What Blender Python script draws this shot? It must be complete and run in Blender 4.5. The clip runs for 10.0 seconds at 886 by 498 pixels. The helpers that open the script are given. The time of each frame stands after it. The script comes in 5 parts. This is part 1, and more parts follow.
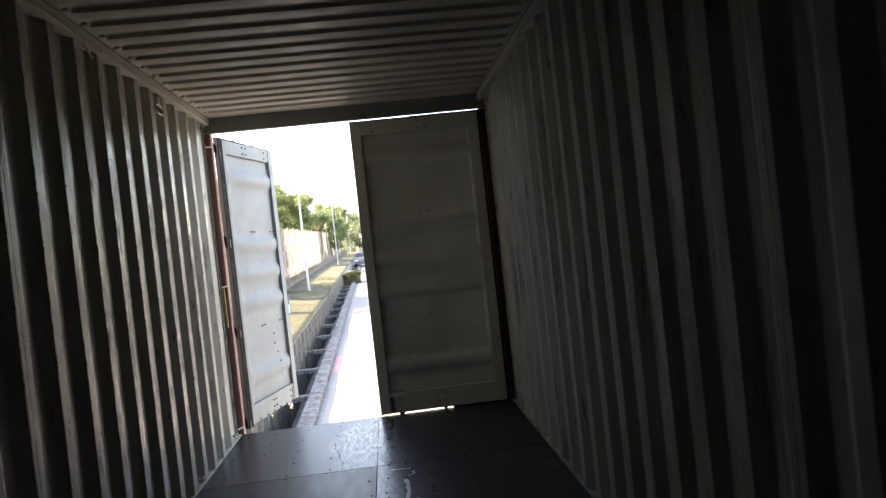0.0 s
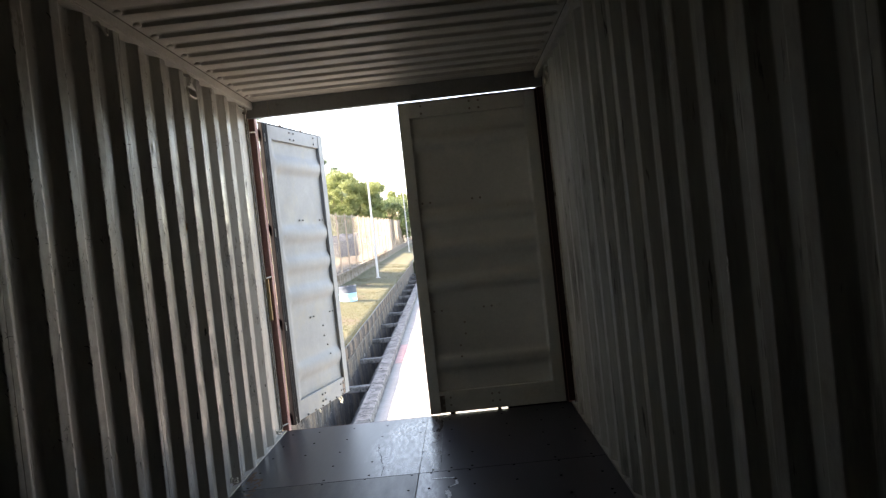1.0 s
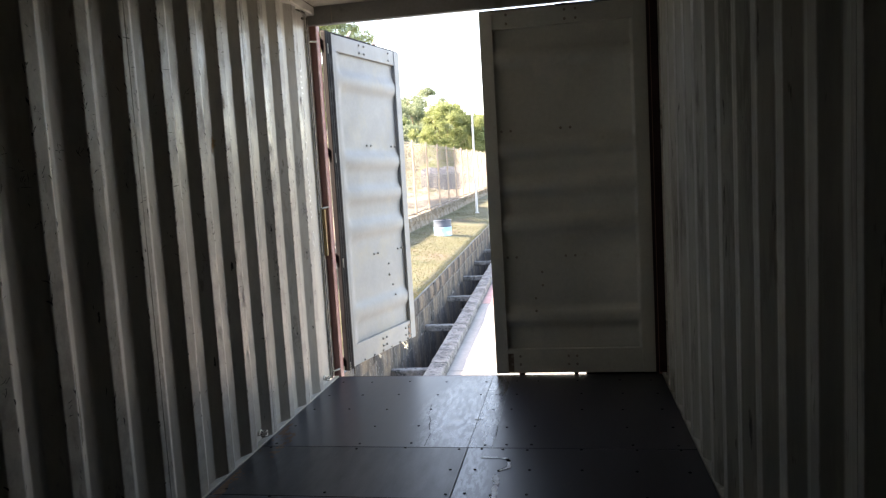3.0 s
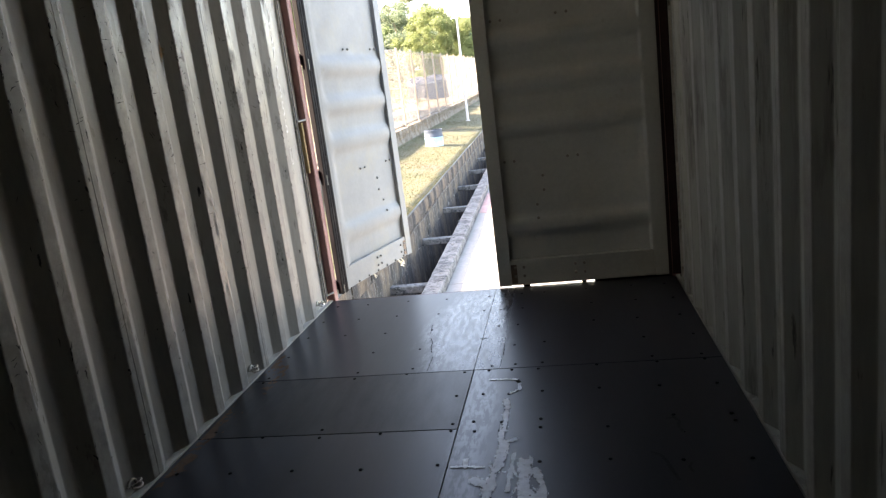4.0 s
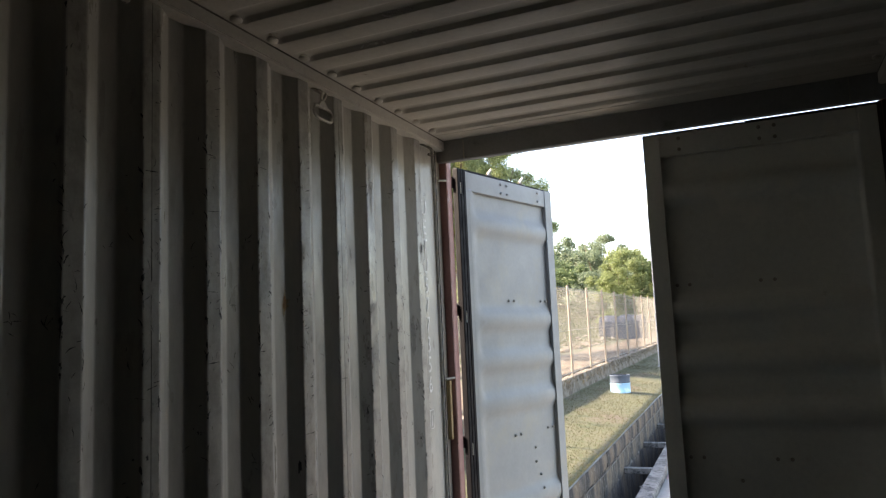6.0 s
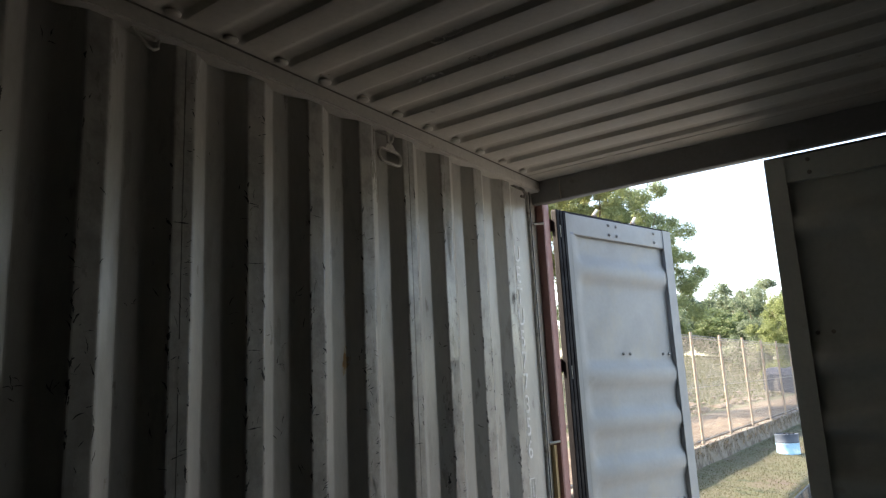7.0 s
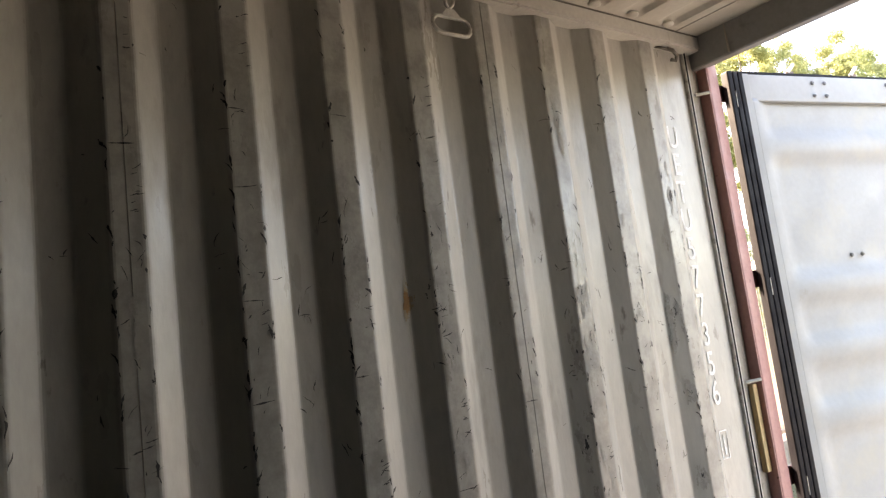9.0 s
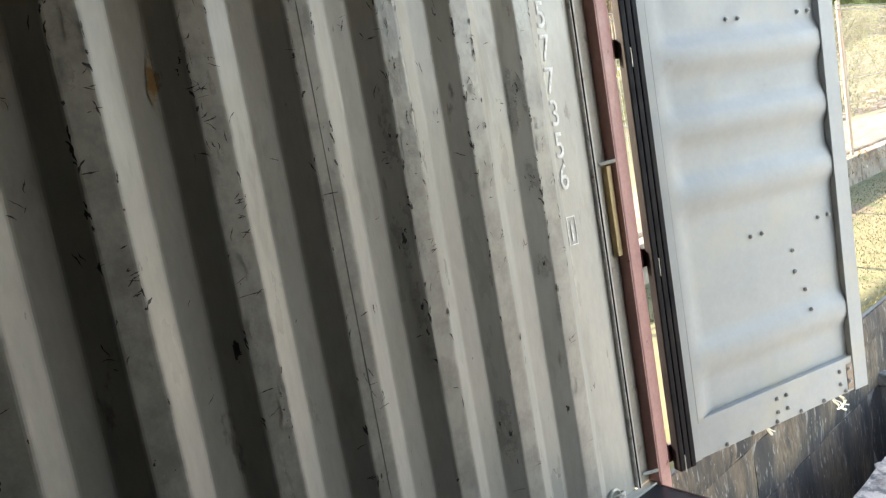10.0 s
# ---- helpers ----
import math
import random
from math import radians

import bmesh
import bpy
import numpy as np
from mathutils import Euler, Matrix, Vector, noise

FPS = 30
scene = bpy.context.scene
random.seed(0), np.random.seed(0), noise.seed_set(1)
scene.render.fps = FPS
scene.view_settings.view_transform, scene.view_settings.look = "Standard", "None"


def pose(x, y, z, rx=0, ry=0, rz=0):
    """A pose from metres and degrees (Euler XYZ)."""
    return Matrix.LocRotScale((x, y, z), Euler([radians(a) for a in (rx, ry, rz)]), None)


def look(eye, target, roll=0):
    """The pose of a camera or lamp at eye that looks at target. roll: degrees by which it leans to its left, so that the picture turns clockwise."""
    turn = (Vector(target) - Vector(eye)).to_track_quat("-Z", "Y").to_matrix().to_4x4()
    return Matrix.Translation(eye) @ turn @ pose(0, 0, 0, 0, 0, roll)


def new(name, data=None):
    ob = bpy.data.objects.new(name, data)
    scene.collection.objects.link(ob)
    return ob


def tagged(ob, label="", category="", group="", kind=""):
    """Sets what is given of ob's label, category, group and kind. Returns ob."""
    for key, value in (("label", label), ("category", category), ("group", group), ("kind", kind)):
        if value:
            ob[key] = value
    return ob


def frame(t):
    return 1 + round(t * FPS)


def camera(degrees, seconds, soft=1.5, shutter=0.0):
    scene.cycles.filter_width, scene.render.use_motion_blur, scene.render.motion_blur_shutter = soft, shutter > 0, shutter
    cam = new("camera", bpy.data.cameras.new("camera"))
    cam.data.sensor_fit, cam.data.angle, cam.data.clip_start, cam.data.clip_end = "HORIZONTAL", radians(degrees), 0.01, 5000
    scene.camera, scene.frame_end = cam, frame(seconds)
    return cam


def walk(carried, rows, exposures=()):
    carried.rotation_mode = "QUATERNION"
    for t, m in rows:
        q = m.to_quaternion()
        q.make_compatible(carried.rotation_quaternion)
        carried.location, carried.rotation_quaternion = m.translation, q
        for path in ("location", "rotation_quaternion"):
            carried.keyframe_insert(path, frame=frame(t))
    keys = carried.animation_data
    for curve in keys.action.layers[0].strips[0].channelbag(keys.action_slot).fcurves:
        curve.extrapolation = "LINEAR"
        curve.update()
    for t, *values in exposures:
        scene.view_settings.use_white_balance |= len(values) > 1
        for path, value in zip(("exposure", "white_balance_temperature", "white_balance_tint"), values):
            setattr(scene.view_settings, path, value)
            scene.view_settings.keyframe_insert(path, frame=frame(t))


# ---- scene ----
cam = camera(63.3, 10.0, soft=1.3)
PATH = [
    (0, (0.215, -5.92, 1.471), (0.373, -3.927, 1.444), -6.3),
    (0.5, (0.307, -5.793, 1.459), (0.348, -3.794, 1.433), -5.7),
    (1, (0.402, -5.525, 1.469), (0.355, -3.526, 1.429), -6.2),
    (1.5, (0.465, -5.351, 1.442), (0.333, -3.36, 1.299), -6.2),
    (2, (0.572, -5.101, 1.436), (0.261, -3.13, 1.3), -4.2),
    (2.2, (0.594, -5.025, 1.441), (0.233, -3.064, 1.287), -3.0),
    (3.3, (0.551, -4.616, 1.424), (0.223, -2.658, 1.18), -3.8),
    (3.5, (0.527, -4.534, 1.4), (0.23, -2.582, 1.081), -4.5),
    (4, (0.525, -4.365, 1.375), (0.172, -2.445, 0.939), -7.2),
    (4.5, (0.539, -4.151, 1.376), (-0.031, -2.273, 0.994), -7.8),
    (5, (0.549, -3.989, 1.445), (-0.208, -2.153, 1.213), -6.0),
    (5.5, (0.539, -3.83, 1.489), (-0.261, -1.998, 1.541), -3.9),
    (5.7, (0.534, -3.75, 1.51), (-0.246, -1.917, 1.683), -2.6),
    (6.8, (0.601, -3.336, 1.563), (-0.418, -1.647, 1.897), -3.4),
    (7, (0.641, -3.23, 1.544), (-0.485, -1.626, 1.943), -2.8),
    (7.5, (0.617, -3.033, 1.563), (-0.655, -1.53, 1.913), -5.2),
    (8, (0.51, -2.771, 1.575), (-0.858, -1.406, 2.093), -4.6),
    (8.5, (0.459, -2.606, 1.596), (-1.005, -1.322, 2.051), -5.8),
    (9, (0.466, -2.356, 1.546), (-1.124, -1.174, 1.819), -7.0),
    (9.5, (0.462, -2.112, 1.479), (-1.135, -0.909, 1.491), -10.3),
    (9.7, (0.488, -2.028, 1.472), (-1.072, -0.781, 1.361), -10.9),
    (10, (0.451, -1.867, 1.424), (-1.082, -0.61, 1.152), -9.9),
]
EXPOSURES = [(0.0, 3.62, 8000, 19), (0.5, 3.52, 8000, 19), (1.5, 3.58, 8000, 19), (2.0, 3.56, 8000, 19), (3.5, 3.76, 8050, 19), (4.5, 3.95, 8050, 19), (5.0, 3.80, 8050, 19), (5.5, 3.12, 7900, 18), (7.0, 2.84, 7350, 15), (7.25, 3.46, 7800, 18), (7.55, 3.66, 8250, 20), (8.2, 4.10, 8500, 23), (9.0, 4.18, 8600, 22), (10.0, 3.80, 8350, 14)]
walk(cam, [(t, look(eye, target, roll)) for t, eye, target, roll in PATH], EXPOSURES)

# ---- light ----
SUN_DIR = Vector((0.97, 0.17, -0.69)).normalized()   # way the sunlight travels
world = bpy.data.worlds.new("world")
scene.world = world
world.use_nodes = True
wn = world.node_tree.nodes
sky = wn.new("ShaderNodeTexSky")
sky.sky_type = "NISHITA"
sky.sun_disc = False
sky.sun_elevation = math.asin(-SUN_DIR.z)
sky.sun_rotation = math.atan2(-SUN_DIR.x, -SUN_DIR.y)
sky.air_density, sky.dust_density, sky.ozone_density = 1.0, 1.7, 0.8
wn["Background"].inputs["Strength"].default_value = 0.118
world.node_tree.links.new(sky.outputs[0], wn["Background"].inputs["Color"])
sun_data = bpy.data.lights.new("sun", "SUN")
sun_data.energy, sun_data.angle, sun_data.color = 3.3, radians(0.6), (1.0, 0.93, 0.82)
sun = new("sun", sun_data)
sun.matrix_world = look((-30, 10, 25), Vector((-30, 10, 25)) + SUN_DIR)


# ---- materials ----
def mat(name, base, rough=0.6, metal=0.0, spots=None, spot_scale=3.0, spot_lo=0.55, spot_hi=0.7, grain=0.12, grain_scale=60.0,
        bump=0.15, bump_scale=120.0, stretch=(1, 1, 1), rough_var=0.15, coat=0.0, broad=0.12, broad_scale=1.3, rand=0.0, spec=0.5):
    """A painted or raw surface: broad tone changes, fine grain, stains of a second colour, relief and uneven gloss."""
    m = bpy.data.materials.new(name)
    m.use_nodes = True
    nt = m.node_tree
    n, l = nt.nodes, nt.links
    b = n["Principled BSDF"]
    co = n.new("ShaderNodeTexCoord")
    mp = n.new("ShaderNodeMapping")
    mp.inputs["Scale"].default_value = stretch
    l.new(co.outputs["Object"], mp.inputs["Vector"])

    def nz(scale, detail=6.0, rough_=0.6, src=mp):
        t = n.new("ShaderNodeTexNoise")
        t.inputs["Scale"].default_value, t.inputs["Detail"].default_value, t.inputs["Roughness"].default_value = scale, detail, rough_
        l.new(src.outputs[0], t.inputs["Vector"])
        return t.outputs["Fac"]

    def ramp(fac, lo, hi, a=0.0, c=1.0):
        r = n.new("ShaderNodeMapRange")
        r.inputs["From Min"].default_value, r.inputs["From Max"].default_value = lo, hi
        r.inputs["To Min"].default_value, r.inputs["To Max"].default_value = a, c
        l.new(fac, r.inputs["Value"])
        return r.outputs[0]

    def mul(a, c):
        x = n.new("ShaderNodeMath")
        x.operation = "MULTIPLY"
        for k, v in enumerate((a, c)):
            if isinstance(v, (int, float)):
                x.inputs[k].default_value = v
            else:
                l.new(v, x.inputs[k])
        return x.outputs[0]

    tone = mul(ramp(nz(broad_scale, 3), 0.3, 0.7, 1 - broad, 1 + broad), ramp(nz(grain_scale, 8), 0.3, 0.7, 1 - grain, 1 + grain))
    if rand:
        oi = n.new("ShaderNodeObjectInfo")
        tone = mul(tone, ramp(oi.outputs["Random"], 0, 1, 1 - rand, 1 + rand))
    colour = n.new("ShaderNodeVectorMath")
    colour.operation = "SCALE"
    colour.inputs[0].default_value = base
    l.new(tone, colour.inputs["Scale"])
    out = colour.outputs[0]
    if spots:
        for k, (sc, lo, hi, col) in enumerate(spots):
            mx = n.new("ShaderNodeMix")
            mx.data_type = "RGBA"
            l.new(ramp(nz(sc, 7, 0.65), lo, hi), mx.inputs["Factor"])
            l.new(out, mx.inputs["A"])
            mx.inputs["B"].default_value = (*col, 1)
            out = mx.outputs["Result"]
    l.new(out, b.inputs["Base Color"])
    l.new(ramp(nz(grain_scale * 0.2, 5), 0.3, 0.7, max(rough - rough_var, 0.04), min(rough + rough_var, 1)), b.inputs["Roughness"])
    b.inputs["Metallic"].default_value = metal
    b.inputs["Specular IOR Level"].default_value = spec
    if coat:
        b.inputs["Coat Weight"].default_value, b.inputs["Coat Roughness"].default_value = coat, 0.15
    if bump:
        bp = n.new("ShaderNodeBump")
        bp.inputs["Strength"].default_value, bp.inputs["Distance"].default_value = bump, 0.004
        l.new(nz(bump_scale, 6), bp.inputs["Height"])
        l.new(bp.outputs[0], b.inputs["Normal"])
    return m


PAINT = (0.385, 0.372, 0.328)
M_WALL = mat("beige_grey_paint", PAINT, 0.38, spots=[(2.2, 0.60, 0.72, (0.33, 0.315, 0.275)), (9.0, 0.66, 0.72, (0.19, 0.17, 0.145)), (6.0, 0.58, 0.70, (0.30, 0.285, 0.245)), (30.0, 0.66, 0.72, (0.22, 0.205, 0.175)), (5.0, 0.73, 0.77, (0.20, 0.12, 0.06))],
             grain=0.07, grain_scale=45, bump=0.12, bump_scale=50, broad=0.10, stretch=(1, 1, 0.35), rand=0.03)


def grime(m, x_in, colour, scale=7.0):
    """Rubbed-in dirt on the parts of a wall that cargo touches: the crests, to within 3 mm of x_in."""
    n, l = m.node_tree.nodes, m.node_tree.links
    b = n["Principled BSDF"]
    old = b.inputs["Base Color"].links[0].from_socket
    co = n.new("ShaderNodeTexCoord")
    sep = n.new("ShaderNodeSeparateXYZ")
    l.new(co.outputs["Object"], sep.inputs[0])
    ab = n.new("ShaderNodeMath")
    ab.operation = "ABSOLUTE"
    l.new(sep.outputs["X"], ab.inputs[0])
    near = n.new("ShaderNodeMapRange")
    near.inputs["From Min"].default_value, near.inputs["From Max"].default_value = x_in + 0.006, x_in + 0.0015
    l.new(ab.outputs[0], near.inputs["Value"])
    t = n.new("ShaderNodeTexNoise")
    t.inputs["Scale"].default_value, t.inputs["Detail"].default_value, t.inputs["Roughness"].default_value = scale, 9, 0.68
    l.new(co.outputs["Object"], t.inputs["Vector"])
    r = n.new("ShaderNodeMapRange")
    r.inputs["From Min"].default_value, r.inputs["From Max"].default_value = 0.42, 0.62
    r.inputs["To Min"].default_value, r.inputs["To Max"].default_value = 0.25, 1.0
    l.new(t.outputs["Fac"], r.inputs["Value"])
    mul = n.new("ShaderNodeMath")
    mul.operation = "MULTIPLY"
    l.new(near.outputs[0], mul.inputs[0])
    l.new(r.outputs[0], mul.inputs[1])
    mx = n.new("ShaderNodeMix")
    mx.data_type = "RGBA"
    l.new(mul.outputs[0], mx.inputs["Factor"])
    l.new(old, mx.inputs["A"])
    mx.inputs["B"].default_value = (*colour, 1)
    l.new(mx.outputs["Result"], b.inputs["Base Color"])


grime(M_WALL, 1.176, (0.235, 0.226, 0.20), 10.0)
# Wall paint copied darker and greener to carry shade; the streaks are grime.
M_WALL_SHADED = mat("wall_paint_shaded", (0.31, 0.318, 0.274), 0.6, spots=[(2.2, 0.55, 0.72, (0.225, 0.23, 0.20)), (9.0, 0.54, 0.66, (0.12, 0.118, 0.10)), (18.0, 0.56, 0.66, (0.34, 0.345, 0.30)), (26.0, 0.62, 0.68, (0.08, 0.078, 0.066))],
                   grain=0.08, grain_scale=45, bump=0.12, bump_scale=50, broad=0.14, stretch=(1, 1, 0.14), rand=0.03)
grime(M_WALL_SHADED, 1.176, (0.22, 0.22, 0.19))
# Unseen end wall kept dark so that less light bounces back inside.
M_DARK_COAT = mat("end_wall_paint_darkened", (0.11, 0.104, 0.09), 0.6, spots=[(2.2, 0.5, 0.7, (0.10, 0.094, 0.08))])
M_ROOF = mat("ceiling_paint", (0.44, 0.41, 0.35), 0.55, spots=[(2.5, 0.6, 0.75, (0.37, 0.34, 0.29)), (12.0, 0.68, 0.74, (0.25, 0.2, 0.15))], grain=0.06, grain_scale=40, broad=0.1, bump=0.1)
M_RAIL = mat("rail_paint", (0.44, 0.42, 0.37), 0.5, spots=[(6.0, 0.64, 0.72, (0.25, 0.22, 0.18))], grain=0.07, grain_scale=50)
# One door paint, two copies: darkened for the open leaf, lightened for the shaded one.
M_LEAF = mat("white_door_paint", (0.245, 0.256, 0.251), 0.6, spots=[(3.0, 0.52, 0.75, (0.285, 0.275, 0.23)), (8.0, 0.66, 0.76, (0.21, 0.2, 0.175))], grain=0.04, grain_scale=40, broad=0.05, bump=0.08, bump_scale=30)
M_LEAF_LIFTED = mat("door_paint_lightened", (0.64, 0.64, 0.585), 0.6, spots=[(3.0, 0.52, 0.75, (0.76, 0.73, 0.65)), (8.0, 0.64, 0.74, (0.55, 0.52, 0.45))], grain=0.05, grain_scale=40, broad=0.08, bump=0.08, bump_scale=30)
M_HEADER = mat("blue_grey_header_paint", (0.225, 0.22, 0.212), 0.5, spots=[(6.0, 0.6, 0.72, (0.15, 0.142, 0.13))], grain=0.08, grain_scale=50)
M_RED = mat("red_oxide_paint", (0.37, 0.182, 0.162), 0.5, spots=[(7.0, 0.62, 0.7, (0.38, 0.2, 0.17)), (20.0, 0.66, 0.7, (0.14, 0.06, 0.05))], grain=0.1, grain_scale=60)
M_BROWN = mat("brown_grey_paint", (0.30, 0.265, 0.22), 0.6, grain=0.12, spots=[(9, 0.6, 0.7, (0.12, 0.1, 0.085))])
M_CORNER = mat("rust_brown_plate", (0.20, 0.145, 0.105), 0.7, grain=0.2)
M_OLD = mat("old_dark_steel", (0.11, 0.097, 0.08), 0.6, grain=0.25)
M_RUBBER = mat("black_rubber", (0.005, 0.0047, 0.007), 0.6, grain=0.2, bump=0.1, spec=0.12)
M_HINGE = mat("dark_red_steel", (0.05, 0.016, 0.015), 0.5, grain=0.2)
M_BOLT = mat("galvanised_bolt", (0.27, 0.27, 0.265), 0.45, metal=0.6, grain=0.2)
M_RING = mat("pale_steel_ring", (0.52, 0.50, 0.44), 0.45, metal=0.1, grain=0.15)
M_PLY = mat("dark_plywood_floor", (0.026, 0.027, 0.033), 0.35, spots=[(1.5, 0.45, 0.75, (0.034, 0.033, 0.036)), (4.0, 0.50, 0.90, (0.024, 0.024, 0.029))],
            grain=0.10, grain_scale=60, stretch=(3.0, 0.5, 1), bump=0.0, rough_var=0.012, broad=0.2, rand=0.10, spec=0.30)
M_STRIP = mat("worn_floor_strip", (0.026, 0.027, 0.031), 0.29, spots=[(5.0, 0.55, 0.68, (0.06, 0.06, 0.062)), (16.0, 0.6, 0.66, (0.02, 0.018, 0.018))],
              grain=0.3, grain_scale=30, stretch=(3.5, 0.8, 1), bump=0.2, bump_scale=16, rough_var=0.10, broad=0.2, spec=0.25)
M_PLY_NEW = mat("matt_plywood_board", (0.021, 0.021, 0.022), 0.40, spots=[(2.0, 0.45, 0.75, (0.031, 0.030, 0.028))], grain=0.15, grain_scale=30, stretch=(3.0, 0.7, 1), bump=0.08, bump_scale=30, rough_var=0.05, spec=0.24)


def trodden(m, cx, cy, rx, ry, colour, gloss, spec):
    """Coating worn thin inside an uneven oval: paler streaks and crackle, and a smoother surface."""
    n, l = m.node_tree.nodes, m.node_tree.links
    b = n["Principled BSDF"]
    co = n.new("ShaderNodeTexCoord")
    mp = n.new("ShaderNodeMapping")
    mp.vector_type = "TEXTURE"
    mp.inputs["Location"].default_value, mp.inputs["Scale"].default_value = (cx, cy, 0), (rx, ry, 1.0)
    l.new(co.outputs["Object"], mp.inputs["Vector"])
    ln = n.new("ShaderNodeVectorMath")
    ln.operation = "LENGTH"
    l.new(mp.outputs[0], ln.inputs[0])

    def streaks(scale, sx, sy, lo, hi, a, c):
        q = n.new("ShaderNodeMapping")
        q.inputs["Scale"].default_value = (sx, sy, 1)
        l.new(co.outputs["Object"], q.inputs["Vector"])
        t = n.new("ShaderNodeTexNoise")
        t.inputs["Scale"].default_value, t.inputs["Detail"].default_value, t.inputs["Roughness"].default_value = scale, 8, 0.65
        l.new(q.outputs[0], t.inputs["Vector"])
        k = n.new("ShaderNodeMapRange")
        for name, v in zip(("From Min", "From Max", "To Min", "To Max"), (lo, hi, a, c)):
            k.inputs[name].default_value = v
        l.new(t.outputs["Fac"], k.inputs["Value"])
        return k.outputs[0]

    def op(kind, a, c):
        x = n.new("ShaderNodeMath")
        x.operation = kind
        l.new(a, x.inputs[0])
        l.new(c, x.inputs[1])
        return x.outputs[0]
    edge = n.new("ShaderNodeMapRange")
    edge.interpolation_type = "SMOOTHSTEP"
    edge.inputs["From Min"].default_value, edge.inputs["From Max"].default_value = 1.25, 0.45
    l.new(op("ADD", ln.outputs["Value"], streaks(3.0, 2.5, 0.8, 0.3, 0.7, -0.3, 0.3)), edge.inputs["Value"])
    rub = op("MULTIPLY", op("MULTIPLY", edge.outputs[0], streaks(16.0, 2.6, 0.6, 0.44, 0.54, 0.05, 1.0)), streaks(9.0, 0.5, 2.2, 0.36, 0.50, 0.55, 1.0))
    for name, goal in (("Base Color", colour), ("Roughness", gloss), ("Specular IOR Level", spec)):
        mx = n.new("ShaderNodeMix")
        mx.data_type = "RGBA" if name == "Base Color" else "FLOAT"
        l.new(rub, mx.inputs["Factor"])
        sock = [i for i in mx.inputs if i.enabled and i.name in "AB"]
        if b.inputs[name].links:
            l.new(b.inputs[name].links[0].from_socket, sock[0])
        else:
            sock[0].default_value = b.inputs[name].default_value
        sock[1].default_value = (*goal, 1) if name == "Base Color" else goal
        l.new([o for o in mx.outputs if o.enabled][0], b.inputs[name])


for m_ in (M_PLY, M_STRIP):
    trodden(m_, -0.10, -0.33, 0.25, 0.85, (0.095, 0.10, 0.106), 0.25, 0.50)
trodden(M_PLY, 0.060, -1.65, 0.085, 0.90, (0.060, 0.065, 0.071), 0.28, 0.42)
M_SCREW = mat("black_screw", (0.006, 0.006, 0.006), 0.95, spec=0.1)
M_SCRAPE = mat("scraped_bare_wood", (0.60, 0.62, 0.63), 0.4, grain=0.18, grain_scale=40, spots=[(34.0, 0.58, 0.66, (0.33, 0.34, 0.345))])
M_STAIN = mat("dark_floor_stain", (0.013, 0.013, 0.015), 0.36, grain=0.2, spec=0.25)
M_DUST = mat("brown_rust_dust", (0.13, 0.075, 0.042), 0.85, grain=0.3, grain_scale=30)
M_WHITE = mat("white_marking_paint", (0.76, 0.76, 0.73), 0.6, grain=0.12, spots=[(24.0, 0.46, 0.60, (0.42, 0.41, 0.37))])
M_SEAL = mat("pale_sealant", (0.55, 0.53, 0.48), 0.7, grain=0.2, spots=[(8, 0.55, 0.65, (0.2, 0.17, 0.14))])
M_ROPE = mat("white_plastic_tie", (0.55, 0.53, 0.44), 0.6)
M_CONC = mat("road_concrete", (0.225, 0.217, 0.20), 0.85, spots=[(0.8, 0.55, 0.75, (0.175, 0.165, 0.15)), (5, 0.6, 0.74, (0.15, 0.14, 0.125))], grain=0.12, grain_scale=20, bump=0.3, bump_scale=60, broad=0.12, broad_scale=0.3)
M_KERB = mat("weathered_kerb_concrete", (0.185, 0.178, 0.166), 0.9, spots=[(4.0, 0.45, 0.62, (0.07, 0.067, 0.062)), (13.0, 0.52, 0.62, (0.035, 0.04, 0.04)), (30.0, 0.58, 0.66, (0.24, 0.23, 0.21))], grain=0.2, grain_scale=25, bump=0.6, bump_scale=30)
M_STONE = mat("stained_stone_wall", (0.12, 0.088, 0.058), 0.9, spots=[(2.2, 0.42, 0.58, (0.036, 0.032, 0.028)), (13.0, 0.57, 0.66, (0.19, 0.175, 0.15)), (6.0, 0.50, 0.64, (0.025, 0.024, 0.024)), (36.0, 0.60, 0.67, (0.25, 0.235, 0.21))],
              stretch=(1, 1, 0.25), grain=0.45, grain_scale=45, bump=0.9, bump_scale=40)
M_MORTAR = mat("pale_mortar", (0.22, 0.195, 0.16), 0.9, grain=0.2, bump=0.5, spots=[(3, 0.5, 0.65, (0.08, 0.075, 0.065))])
M_MUD = mat("drain_mud", (0.045, 0.043, 0.04), 0.55, grain=0.3, grain_scale=8)
M_GRASS = mat("dry_grass_ground", (0.076, 0.073, 0.034), 0.95, spots=[(0.9, 0.45, 0.62, (0.092, 0.081, 0.044)), (0.45, 0.54, 0.64, (0.082, 0.060, 0.040)), (6, 0.5, 0.66, (0.060, 0.074, 0.028)), (2.4, 0.56, 0.66, (0.040, 0.052, 0.020))], grain=0.35, grain_scale=30, bump=0.8, bump_scale=40)
M_DIRT = mat("tan_eroded_dirt", (0.088, 0.062, 0.040), 0.95, spots=[(1.6, 0.46, 0.60, (0.128, 0.102, 0.070)), (4.0, 0.52, 0.62, (0.060, 0.036, 0.022)), (14.0, 0.56, 0.66, (0.040, 0.028, 0.018))], grain=0.3, grain_scale=18, stretch=(1.6, 0.5, 2.0), bump=1.0, bump_scale=10)
